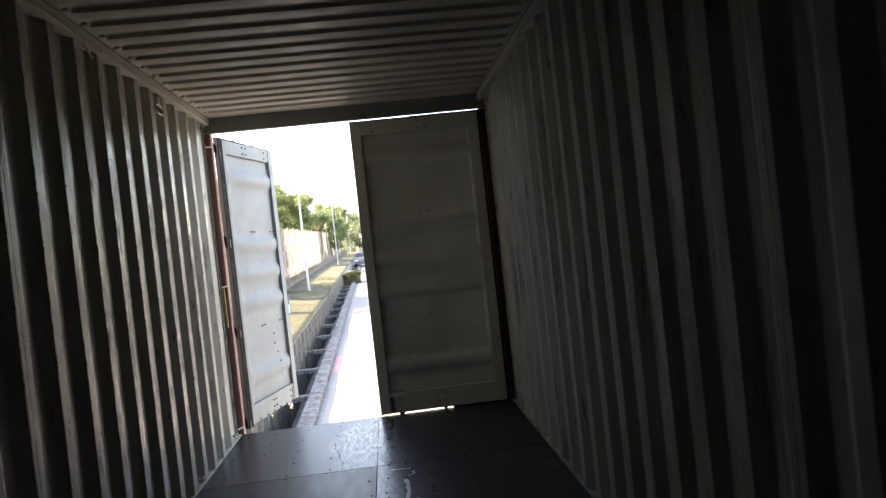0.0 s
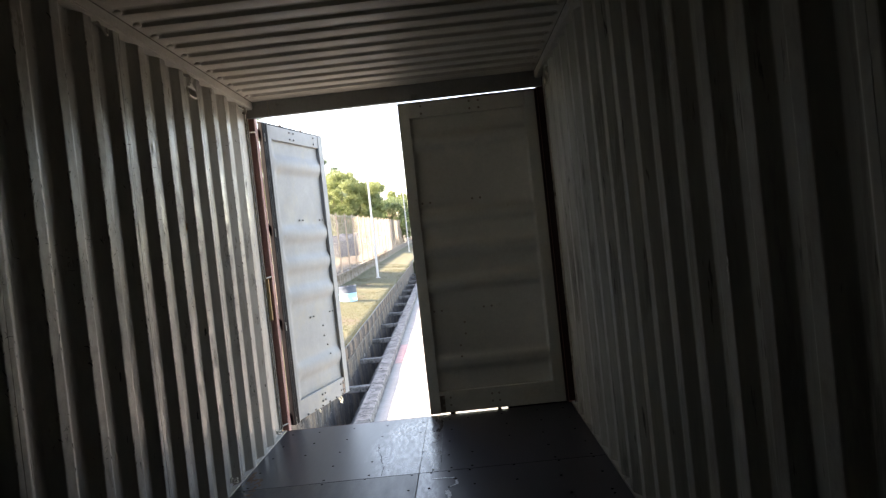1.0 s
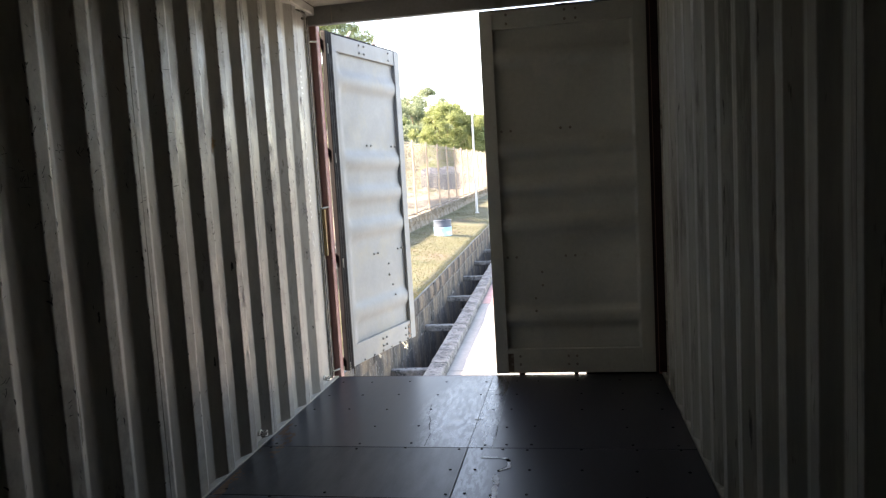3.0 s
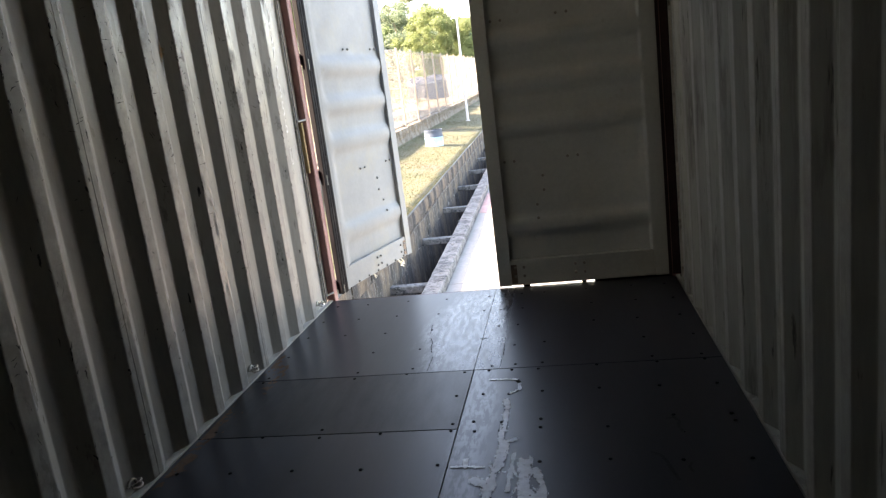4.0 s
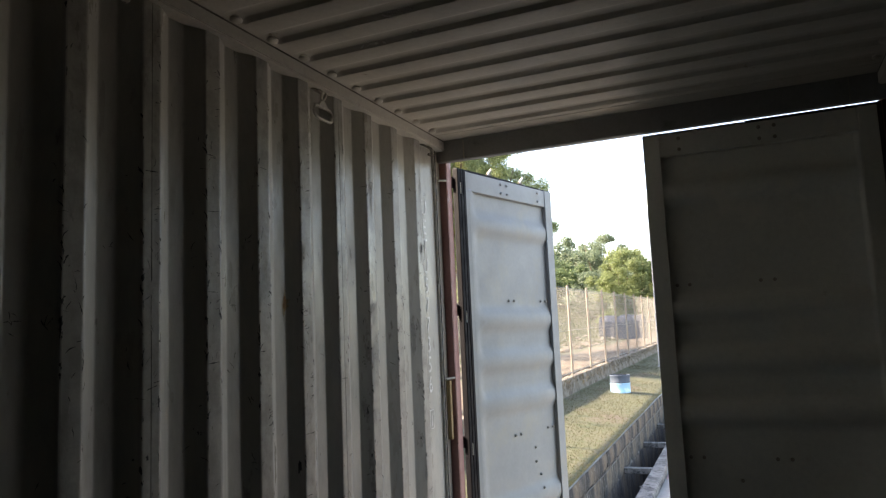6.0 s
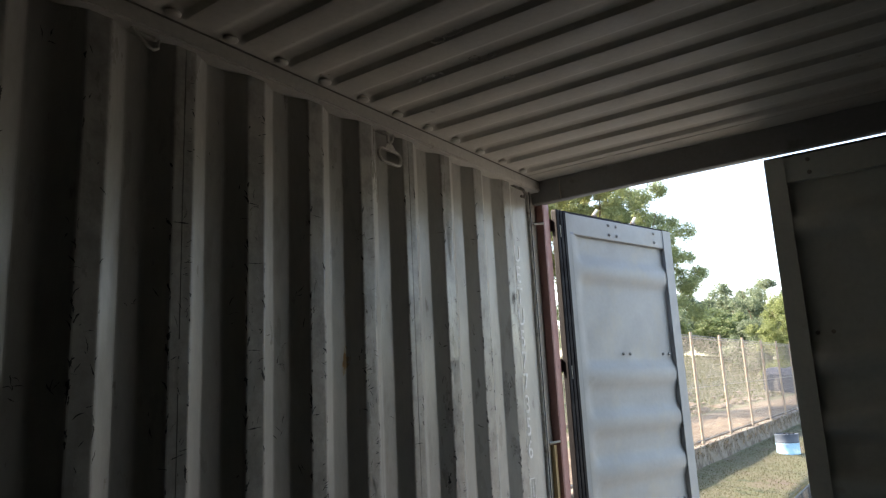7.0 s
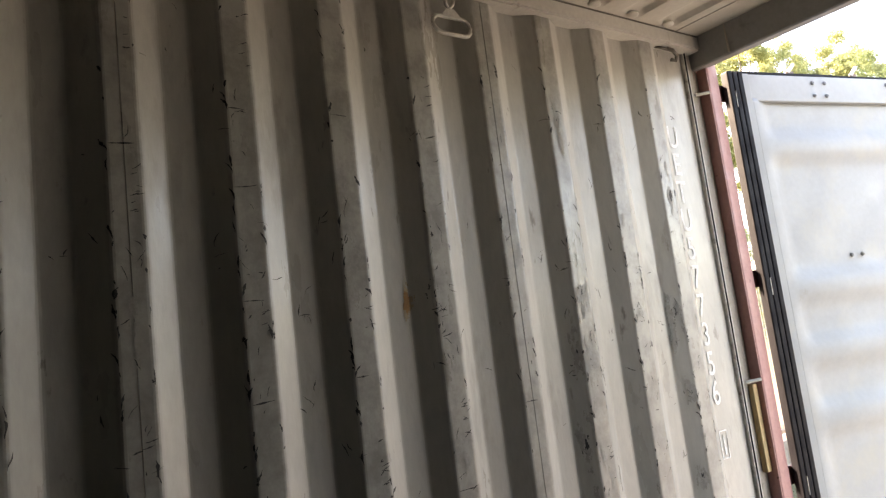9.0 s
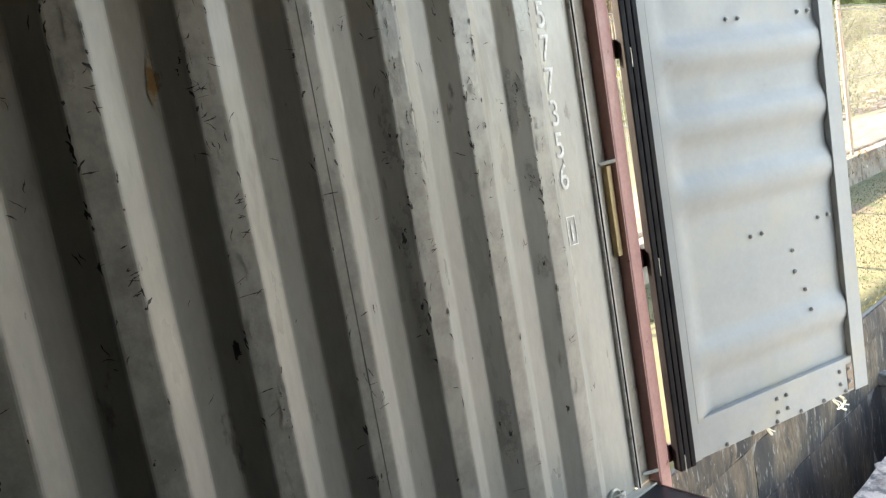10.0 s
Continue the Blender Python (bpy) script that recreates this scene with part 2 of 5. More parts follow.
M_HILL = mat("scrub_bank", (0.046, 0.056, 0.021), 0.95, spots=[(0.35, 0.5, 0.62, (0.068, 0.062, 0.033)), (1.2, 0.56, 0.68, (0.033, 0.046, 0.015))], grain=0.35, grain_scale=4, bump=0.8, bump_scale=6)
M_POST = mat("rusty_fence_post", (0.27, 0.225, 0.17), 0.6, spots=[(5, 0.5, 0.62, (0.30, 0.17, 0.10))], grain=0.15)
M_WIRE = mat("pale_fence_wire", (0.20, 0.195, 0.18), 0.5, metal=0.2)
M_LAMP = mat("white_pole_paint", (0.40, 0.41, 0.41), 0.5, grain=0.05)
M_BLUE = mat("pale_blue_paint", (0.28, 0.52, 0.72), 0.5, spots=[(6, 0.55, 0.66, (0.55, 0.68, 0.78))], grain=0.1)
M_DRUMTOP = mat("dark_blue_grey_paint", (0.05, 0.07, 0.10), 0.6, grain=0.2)
M_TARP = mat("blue_tarpaulin", (0.035, 0.043, 0.065), 0.95, spec=0.1, grain=0.15)


def leafy(name, a, b_):
    m = bpy.data.materials.new(name)
    m.use_nodes = True
    n, l = m.node_tree.nodes, m.node_tree.links
    p = n["Principled BSDF"]
    g = n.new("ShaderNodeNewGeometry")
    mx = n.new("ShaderNodeMix")
    mx.data_type = "RGBA"
    mx.inputs["A"].default_value, mx.inputs["B"].default_value = (*a, 1), (*b_, 1)
    l.new(g.outputs["Random Per Island"], mx.inputs["Factor"])
    l.new(mx.outputs["Result"], p.inputs["Base Color"])
    p.inputs["Roughness"].default_value = 0.55
    tr = n.new("ShaderNodeBsdfTranslucent")
    l.new(mx.outputs["Result"], tr.inputs["Color"])
    add = n.new("ShaderNodeMixShader")
    add.inputs[0].default_value = 0.5
    l.new(p.outputs[0], add.inputs[1])
    l.new(tr.outputs[0], add.inputs[2])
    l.new(add.outputs[0], n["Material Output"].inputs["Surface"])
    return m


M_BAMBOO = leafy("bamboo_leaves", (0.27, 0.30, 0.12), (0.46, 0.46, 0.21))
M_CLUMP = leafy("clump_leaves", (0.13, 0.175, 0.068), (0.23, 0.265, 0.11))
M_PLUME = leafy("plume_leaves", (0.19, 0.24, 0.115), (0.38, 0.42, 0.19))
M_TREE = leafy("tree_leaves", (0.10, 0.15, 0.065), (0.18, 0.23, 0.105))
# Haze of the distance is mixed into this greyer leaf colour.
M_HAZED = leafy("hazed_far_leaves", (0.12, 0.165, 0.105), (0.19, 0.235, 0.145))
M_WEED = leafy("weed_leaves", (0.05, 0.05, 0.025), (0.12, 0.088, 0.05))
M_BARK = mat("bark", (0.16, 0.12, 0.08), 0.9, grain=0.3, grain_scale=15, bump=0.6)


# ---- mesh helpers ----
def mesh_of(bm, name, material, smooth=False):
    me = bpy.data.meshes.new(name)
    bmesh.ops.recalc_face_normals(bm, faces=bm.faces)
    bm.to_mesh(me)
    bm.free()
    for m in material if isinstance(material, (list, tuple)) else [material]:
        me.materials.append(m)
    if smooth:
        me.polygons.foreach_set("use_smooth", [True] * len(me.polygons))
    return me


def part(name, bm, material, parent=None, label="", smooth=False):
    ob = new(name, mesh_of(bm, name, material, smooth) if isinstance(bm, bmesh.types.BMesh) else bm)
    ob.parent = parent
    return tagged(ob, label)


def thing(name, label, category, kind="", group="", m=None):
    ob = new(name)
    ob.empty_display_size = 0.1
    if m is not None:
        ob.matrix_world = m
    return tagged(ob, label, category, group, kind)


def box(bm, x0, x1, y0, y1, z0, z1, bevel=0.0, mi=0):
    vs = [bm.verts.new(p) for p in ((x0, y0, z0), (x1, y0, z0), (x1, y1, z0), (x0, y1, z0), (x0, y0, z1), (x1, y0, z1), (x1, y1, z1), (x0, y1, z1))]
    fs = [bm.faces.new([vs[k] for k in f]) for f in ((0, 3, 2, 1), (4, 5, 6, 7), (0, 1, 5, 4), (1, 2, 6, 5), (2, 3, 7, 6), (3, 0, 4, 7))]
    for f in fs:
        f.material_index = mi
    if bevel:
        es = list({e for f in fs for e in f.edges})
        bmesh.ops.bevel(bm, geom=es, offset=bevel, segments=2, affect="EDGES", profile=0.5)
    return bm


def boxes(*rows, bevel=0.0):
    bm = bmesh.new()
    for r in rows:
        box(bm, *r, bevel=bevel)
    return bm


def rod(bm, a, b_, r, r2=None, sides=8, caps=True):
    a, b_ = Vector(a), Vector(b_)
    q = (b_ - a).to_track_quat("Z", "Y").to_matrix()
    r2 = r if r2 is None else r2
    rings = []
    for p, rr in ((a, r), (b_, r2)):
        rings.append([bm.verts.new(p + q @ Vector((rr * math.cos(k * math.tau / sides), rr * math.sin(k * math.tau / sides), 0))) for k in range(sides)])
    for k in range(sides):
        bm.faces.new((rings[0][k], rings[0][(k + 1) % sides], rings[1][(k + 1) % sides], rings[1][k]))
    if caps:
        bm.faces.new(rings[0][::-1])
        bm.faces.new(rings[1])
    return bm


def tube(bm, pts, r, sides=8, closed=False):
    """A round bar along a line of points."""
    pts = [Vector(p) for p in pts]
    rings = []
    for i, p in enumerate(pts):
        a = pts[i - 1] if (i or closed) else p
        c = pts[(i + 1) % len(pts)] if (i < len(pts) - 1 or closed) else p
        q = (c - a).to_track_quat("Z", "Y").to_matrix()
        rings.append([bm.verts.new(p + q @ Vector((r * math.cos(k * math.tau / sides), r * math.sin(k * math.tau / sides), 0))) for k in range(sides)])
    for i in range(len(rings) if closed else len(rings) - 1):
        A, B = rings[i], rings[(i + 1) % len(rings)]
        for k in range(sides):
            bm.faces.new((A[k], A[(k + 1) % sides], B[(k + 1) % sides], B[k]))
    if not closed:
        bm.faces.new(rings[0][::-1])
        bm.faces.new(rings[-1])
    return bm


def prism(bm, outline, fn, d0, d1):
    """Closed outline of (a, b) pairs swept from d0 to d1; fn(a, b, d) gives the place."""
    A = [bm.verts.new(fn(a, b_, d0)) for a, b_ in outline]
    B = [bm.verts.new(fn(a, b_, d1)) for a, b_ in outline]
    k = len(outline)
    for i in range(k):
        bm.faces.new((A[i], A[(i + 1) % k], B[(i + 1) % k], B[i]))
    bm.faces.new(A[::-1])
    bm.faces.new(B)
    return bm


# ---- the container's shell ----
W = 1.176          # half the clear width between the wall crests
PITCH, DEEP = 0.278, 0.036
H_CEIL, H_HEAD = 2.700, 2.575
Y_BACK, Y_END = -11.70, 0.2425   # rear wall, and where the corrugated sheet meets the door frame


def wall_depth_line(y0, y1):
    """Knees (y, depth) of the trapezoid corrugation between two places along the wall."""
    pts = [(y0, None)]
    k = math.floor(y0 / PITCH) - 1
    while k * PITCH - 0.07 < min(y1, 0.069) + PITCH:
        e = k * PITCH
        for y, d in ((e - 0.070, 0.0), (e, 0.0), (e + 0.068, DEEP), (e + 0.140, DEEP)):
            if y > 0.07 and e >= 0:
                continue
            pts.append((y, d))
        k += 1
        if k > 0:
            break
    knees = [p for p in pts[1:]]
    if knees[-1][0] < y1:
        knees.append((y1 + 1, DEEP))

    def depth(y):
        for (ya, da), (yb, db) in zip(knees, knees[1:]):
            if ya <= y <= yb:
                return da + (db - da) * (y - ya) / (yb - ya)
        return DEEP
    inner = [p for p in knees if y0 + 1e-4 < p[0] < y1 - 1e-4]
    return [(y0, depth(y0)), *inner, (y1, depth(y1))]


def soft_line(pts, r=0.006):
    """Rounds the knees of a pressed sheet."""
    out = [pts[0]]
    for a, b_, c in zip(pts, pts[1:], pts[2:]):
        a, b_, c = Vector(a), Vector(b_), Vector(c)
        p, q = b_ + (a - b_).normalized() * r, b_ + (c - b_).normalized() * r
        out += [tuple(p), tuple((p + q) / 4 + b_ / 2), tuple(q)]
    return out + [pts[-1]]


def corrugated_panel(side, y0, y1, z0=0.0, z1=2.665):
    line = soft_line(wall_depth_line(y0, y1))
    bm = bmesh.new()
    out = [(y, d) for y, d in line] + [(y, d + 0.004) for y, d in reversed(line)]
    zs = [z0 + (z1 - z0) * k / 6 for k in range(7)]
    rows = []
    for z in zs:
        rows.append([bm.verts.new((side * (W + d + (0.0014 * noise.noise((y * 2.3, z * 1.7, side * 5.0)) if 0.2 < z < 2.5 else 0)), y, z)) for y, d in out])
    n = len(out)
    for A, B in zip(rows, rows[1:]):
        for i in range(n):
            bm.faces.new((A[i], A[(i + 1) % n], B[(i + 1) % n], B[i]))
    bm.faces.new(rows[0][::-1])
    bm.faces.new(rows[-1])
    return bm


def build_side(name, side, label, paint):
    wall = thing(name, label, "wall", "structure")
    seams = [Y_END] + [(6 - 4 * i - 9) * PITCH - 0.035 for i in range(11)]
    seams = [s for s in seams if s > Y_BACK] + [Y_BACK]
    for a, b_ in zip(seams[1:], seams):
        part("corrugated_panel", corrugated_panel(side, a + (0.0012 if a > Y_BACK else 0), b_ - (0.0012 if b_ < Y_END else 0)), paint, wall)
    for s in seams[1:-1]:
        x0, x1 = sorted((side * (W + 0.0045), side * (W + 0.010)))
        part("seam_backing", boxes((x0, x1, s - 0.014, s + 0.014, 0.0, 2.66)), M_BROWN, wall)
    xs = sorted((side * (W - 0.030), side * (W + 0.060)))
    bm = boxes((xs[0], xs[1], Y_BACK, 0.30, 2.640, 2.716))
    bmesh.ops.bevel(bm, geom=bm.edges[:], offset=0.006, segments=2, affect="EDGES")
    part("top_rail", bm, M_RAIL, wall)
    # Dark strip paints in the shadow between rail and roof sheet.
    xs = sorted((side * (W - 0.0335), side * (W - 0.0302)))
    part("roof_seam", boxes((xs[0], xs[1], Y_BACK, 0.28, 2.6935, 2.6985)), M_OLD, wall, "dark strip standing for the shadow line under the roof sheet")
    xs = sorted((side * (W - 0.003), side * (W + 0.055)))
    part("bottom_rail", boxes((xs[0], xs[1], Y_BACK, 0.3335, -0.14, 0.007), bevel=0.002), M_RAIL if side < 0 else paint, wall, "narrow ledge at the foot of the wall")
    return wall


wall_left = build_side("wall_left", -1, "beige-grey painted corrugated steel side wall, scuffed and dirty", M_WALL)
wall_right = build_side("wall_right", 1, "grimy corrugated steel side wall, its paint darkened and greened for shade", M_WALL_SHADED)

bm = bmesh.new()
line = []
k = 0
while -1.2 + k * 0.25 < 1.2:
    x = -1.2 + k * 0.25
    line += [(x, 0.0), (x + 0.07, 0.0), (x + 0.12, 0.036), (x + 0.20, 0.036)]
    k += 1
prism(bm, line + [(a, d + 0.004) for a, d in reversed(line)], lambda a, d, z: (a, Y_BACK - 0.002 - d, z), 0.0, 2.70)
wall_rear = tagged(part("wall_rear", bm, M_DARK_COAT), "unseen corrugated steel end wall, darkened to cut bounced light", "wall", kind="structure")


def build_ceiling():
    """Steel roof sheet with pressed crosswise channels that end in rounded dishes short of the rails."""
    p, up, x_end = 0.2125, 0.021, 1.120
    first = 0.030
    bm = bmesh.new()
    xs = [-1.19, -x_end - 0.001] + [-x_end + 0.036 * (1 - math.cos(a * math.pi / 8)) for a in range(0, 5)] + [-0.6, 0.0, 0.6]
    xs += [-x for x in xs[:-3][::-1]]
    ys = []
    n = int((0.0 - Y_BACK) / p) + 1
    prof = ((-0.050, 0.0), (-0.038, 0.12), (-0.008, 0.90), (0.004, 1.0), (0.050, 1.0), (0.055, 0.92), (0.068, 0.08), (0.074, 0.0))
    for k in range(n - 1, -1, -1):
        for dy, f in prof:
            ys.append((first - k * p + dy, f))
    ys = [(Y_BACK, 0.0)] + [q for q in ys if q[0] > Y_BACK + 0.01] + [(0.142, 0.0), (0.145, 0.3), (0.149, 0.3), (0.152, 0.0), (0.36, 0.0)]

    def rise(x):
        t = min(max((x_end - abs(x)) / 0.036, 0.0), 1.0)
        return math.sin(t * math.pi / 2) ** 0.8 if t > 0 else 0.0
    grid = [[bm.verts.new((x, y, H_CEIL + up * f * (rise(x) if y < 0.12 else 1.0) + 0.003 * noise.noise((x * 1.1, y * 1.3, 3.0)) * (abs(x) < 1.0 and y < 0.1))) for x in xs] for y, f in ys]
    for A, B in zip(grid, grid[1:]):
        for i in range(len(xs) - 1):
            bm.faces.new((A[i], A[i + 1], B[i + 1], B[i]))
    geo = bmesh.ops.extrude_face_region(bm, geom=bm.faces[:])
    for v in geo["geom"]:
        if isinstance(v, bmesh.types.BMVert):
            v.co.z += 0.004
    for k in range(n):   # domes added to catch light as the bright rounded channel ends
        for x in (-1.116, 1.116):
            y = first - k * p + 0.022
            if y > Y_BACK + 0.05:
                bmesh.ops.create_icosphere(bm, subdivisions=2, radius=1.0, matrix=Matrix.Translation((x, y, H_CEIL + 0.001)) @ Matrix.Diagonal((0.022, 0.029, 0.011, 1)))
    ob = part("ceiling", bm, M_ROOF)
    ob.data.polygons.foreach_set("use_smooth", [True] * len(ob.data.polygons))
    ob.data.set_sharp_from_angle(angle=radians(35))
    return tagged(ob, "beige-grey steel ceiling pressed with crosswise channels", "ceiling", kind="structure")


ceiling = build_ceiling()

# door frame: header, posts, sill
header = thing("door_header", "beige-grey steel header beam over the container doors, red underside", "header beam", "structure")
bm = bmesh.new()
prism(bm, [(0.285, 2.699), (0.300, H_HEAD + 0.006), (0.306, H_HEAD), (0.345, H_HEAD), (0.345, 2.73), (0.285, 2.73)], lambda a, b_, d: (d, a, b_), -1.2035, 1.2035)
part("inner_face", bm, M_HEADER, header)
part("outer_beam", boxes((-1.165, 1.165, 0.346, 0.435, H_HEAD + 0.034, 2.86), bevel=0.006), M_RED, header, "red oxide painted beam")
for x in (-1.02, 1.02):
    part("gusset", boxes((x - 0.002, x + 0.002, 0.284, 0.296, 2.58, 2.698)), M_BROWN, header)


def build_post(side):
    post = thing("corner_post", "red oxide painted steel corner post of the door frame", "corner post", "structure", "corner posts")
    m = lambda a, b_: sorted((side * a, side * b_))
    part("sheet_lip", boxes((*m(1.196, 1.216), 0.2425, 0.2490, 0.012, 2.64), bevel=0.002), M_SEAL, post, "pale worn lip of the wall sheet")
    part("joint", boxes((*m(1.192, 1.216), 0.2492, 0.2525, 0.012, 2.64)), M_RUBBER, post, "black sealant joint")
    part("edge_strip", boxes((*m(1.199, 1.216), 0.2527, 0.2720, 0.012, 2.64), bevel=0.003), M_RAIL, post, "pale painted edge strip")
    # Beige recess coloured brown-grey, so that its shade is painted in.
    part("inner_channel", boxes((*m(1.204, 1.216), 0.2722, 0.3300, 0.012, 2.64)), M_BROWN, post, "recessed channel, coloured brown-grey to carry its shade")
    # The right post's side takes a darker red that stands for its shade.
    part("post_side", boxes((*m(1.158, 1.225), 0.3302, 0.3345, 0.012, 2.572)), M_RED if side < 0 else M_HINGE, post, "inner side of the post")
    part("post_body", boxes((*m(1.155, 1.235), 0.3347, 0.4050, -0.15, 2.86), bevel=0.006), M_RED, post)
    if side > 0:
        # Filler added between leaf and post to keep daylight from leaking in.
        part("door_stop", boxes((1.139, 1.1548, 0.3347, 0.400, -0.034, 2.572), bevel=0.003), M_HINGE, post, "dark red filler against light leaking beside the closed leaf")
        return post
    for z in (0.055, 1.270, 2.460):
        part("lashing_bar", rod(bmesh.new(), (side * 1.196, 0.280, z), (side * 1.160, 0.3300, z + 0.006), 0.007), M_RING, post, "short pale steel lashing bar")
    return post


post_left, post_right = build_post(-1), build_post(1)
part("wood_batten", boxes((-1.2035, -1.180, 0.3000, 0.3290, 0.92, 1.26), bevel=0.003), mat("pale_batten_wood", (0.50, 0.36, 0.18), 0.7, grain=0.2, stretch=(4, 4, 0.5)), post_left, "narrow pale wooden batten")
sill = tagged(part("door_sill", boxes((-1.154, 1.154, 0.3345, 0.392, -0.15, -0.036), bevel=0.004), M_RED), "red oxide painted steel door sill", "sill", kind="structure")
tagged(part("floor_edge", boxes((-1.154, 1.154, 0.3230, 0.3335, -0.15, 0.0005), bevel=0.001), M_HINGE), "dark red steel edging at the end of the floor", "edging", kind="structure")

# floor: plywood boards over a steel bed
floor = thing("floor", "dark worn plywood container floor with screw heads", "floor", "structure")
part("floor_bed", boxes((-1.20, 1.20, Y_BACK, 0.3225, -0.15, -0.030)), M_BROWN, floor)
rows_y = [0.322, -1.068, -1.682, -2.885, -4.105, -5.325, -6.545, -7.765, -8.985, -10.205, -11.425, Y_BACK]
right_y = [y for y in rows_y if y != -1.682]
for rows_, x0, x1 in ((rows_y, -1.172, -0.002), (right_y, -0.002, 1.172)):
    for a, b_ in zip(rows_[1:], rows_):
        near = x0 > -1 and b_ == 0.322   # beside the narrow strip at the doors
        part("plywood_board", boxes((x0 + (0.1283 if near else 0.0015), x1 - 0.0015, a + 0.002, b_ - 0.002, -0.029, 0.0015 * random.random()), bevel=0.0015), M_PLY_NEW if x0 < -1 and a == -1.682 else M_PLY, floor)
part("centre_strip", boxes((-0.002, 0.126, -1.066, 0.320, -0.029, 0.0014), bevel=0.0008), M_STRIP, floor, "worn narrow centre strip")
bm = bmesh.new()
for k in range(22):
    row = 0.17 - 0.306 * k
    joint = any(abs(row - y) < 0.05 for y in rows_y)
    for y in (row + 0.035, row - 0.035) if joint else (row,):
        for x in (-1.10, -0.86, -0.605, -0.335, -0.04, 0.07, 0.19, 0.33, 0.60, 0.86, 1.09):
            if random.random() < 0.18 or x < -0.2 and -1.62 < y < -1.12 and x != -0.605:
                continue
            xx, yy = x + random.uniform(-0.015, 0.015), y + random.uniform(-0.012, 0.012)
            rod(bm, (xx, yy, 0.0005), (xx, yy, 0.0032), 0.0075, sides=8)
tagged(part("screw_heads", bm, M_SCREW, floor), kind="stuff")


# plain steel stand that carries the container
stand = thing("container_stand", "plain steel stand carrying the container over the road", "stand", "structure")
for x in (-0.85, 0.85):
    part("beam", boxes((x - 0.09, x + 0.09, Y_BACK, 0.30, -0.45, -0.1505), bevel=0.008), M_DARK_COAT, stand)
    for y in (-0.3, -3.9, -7.7, -11.3):
        part("leg", boxes((x - 0.08, x + 0.08, y - 0.08, y + 0.08, -1.451, -0.4505), bevel=0.006), M_DARK_COAT, stand)


# ---- door leaves ----
def leaf_depth(z, d, crisp):
    """How far the pressed door panel lies behind the leaf's inner face, over its height."""
    flat = d
    for zc in (2.235, 1.615, 1.345, 1.075, 0.415):
        t = max(0.0, abs(z - zc) - 0.024) / 0.055 if crisp else max(0.0, (abs(z - zc) / 0.115 - 0.12) / 0.75)
        if t < 1:
            d = min(d, 0.003 + (flat - 0.003) * (0.5 - 0.5 * math.cos(math.pi * t)))
    return d


def build_leaf(name, label, m, mirror, seal_shown):
    """A leaf, from the hinge at x = 0 to its free edge; y grows outwards, mirror swaps the sides."""
    paint = M_LEAF if seal_shown else M_LEAF_LIFTED
    leaf = thing(name, label, "container door", "structure", m=m)
    s = -1 if mirror else 1
    X = lambda a, b_: sorted((s * a, s * b_))
    z0, z1 = (0.022 if seal_shown else 0.0115), 2.556
    edge = 0.105 if seal_shown else 0.096
    part("hinge_stile", boxes((*X(0.062 if seal_shown else 0.010, edge), 0.0, 0.050, z0, z1), bevel=0.003), paint, leaf)
    bm = bmesh.new()
    prism(bm, [(s * 1.062, 0.0), (s * 1.150, 0.0), (s * 1.150, 0.052), (s * 1.072, 0.052), (s * 1.072, 0.006), (s * 1.062, 0.006)], lambda a, b_, d: (a, b_, d), z0, z1)
    part("free_stile", bm, paint, leaf)
    part("top_frame", boxes((*X(edge + 0.001, 1.0715), 0.0065, 0.050, 2.435, z1), bevel=0.004), paint, leaf)
    part("bottom_frame", boxes((*X(edge + 0.001, 1.0715), 0.0065, 0.050, z0, 0.185), bevel=0.004), paint, leaf)
    bm = bmesh.new()
    rows = []
    n = 110
    for k in range(n + 1):
        z = 0.175 + (2.445 - 0.175) * k / n
        d = leaf_depth(z, 0.030 if seal_shown else 0.039, not seal_shown)
        row = []
        soft = 0.12 if seal_shown else 0.022
        for x in (edge - 0.003, *(edge + 0.005 + soft * q / 4 for q in range(5)), 0.5, 0.8, 1.03, 1.075):
            f = min(max((x - edge - 0.005) / soft, 0), 1)
            f = f * f * (3 - 2 * f)
            row.append(bm.verts.new((s * x, 0.0015 + (d + 0.0025) * f + 0.002 * noise.noise((x * 3, z * 2, 1.0 + s)), z)))
        rows.append(row)
    for A, B in zip(rows, rows[1:]):
        for i in range(9):
            bm.faces.new((A[i], A[i + 1], B[i + 1], B[i]))
    geo = bmesh.ops.extrude_face_region(bm, geom=bm.faces[:])
    for v in geo["geom"]:
        if isinstance(v, bmesh.types.BMVert):
            v.co.y += 0.004
    part("pressed_panel", bm, paint, leaf, smooth=True)
    # rubber seal: ribs along the hinge edge, thin lips elsewhere
    bm = bmesh.new()
    if seal_shown:
        for x in (-0.023, 0.0055, 0.034):
            box(bm, *X(x, x + 0.0265), -0.012, 0.030, z0 - 0.006, z1 + 0.004, bevel=0.005)
        box(bm, *X(-0.020, 0.0615), 0.0, 0.026, z0, z1)
    else:
        box(bm, *X(-0.0045, 0.0095), 0.004, 0.040, z0 - 0.008, z1 + 0.004, bevel=0.004)
    part("hinge_seal", bm, M_RUBBER if seal_shown else M_HINGE, leaf, "black ribbed rubber door seal" if seal_shown else "dark red door seal")
    lip = 0.013 if seal_shown else 0.0135
    part("top_seal", boxes((*X(-0.0045, 0.62), 0.010, 0.040, z1 + 0.0005, z1 + lip), (*X(0.6205, 1.15), 0.0105, 0.0395, z1 + 0.0005, z1 + lip * 0.75)), M_RUBBER, leaf, "black rubber lip")
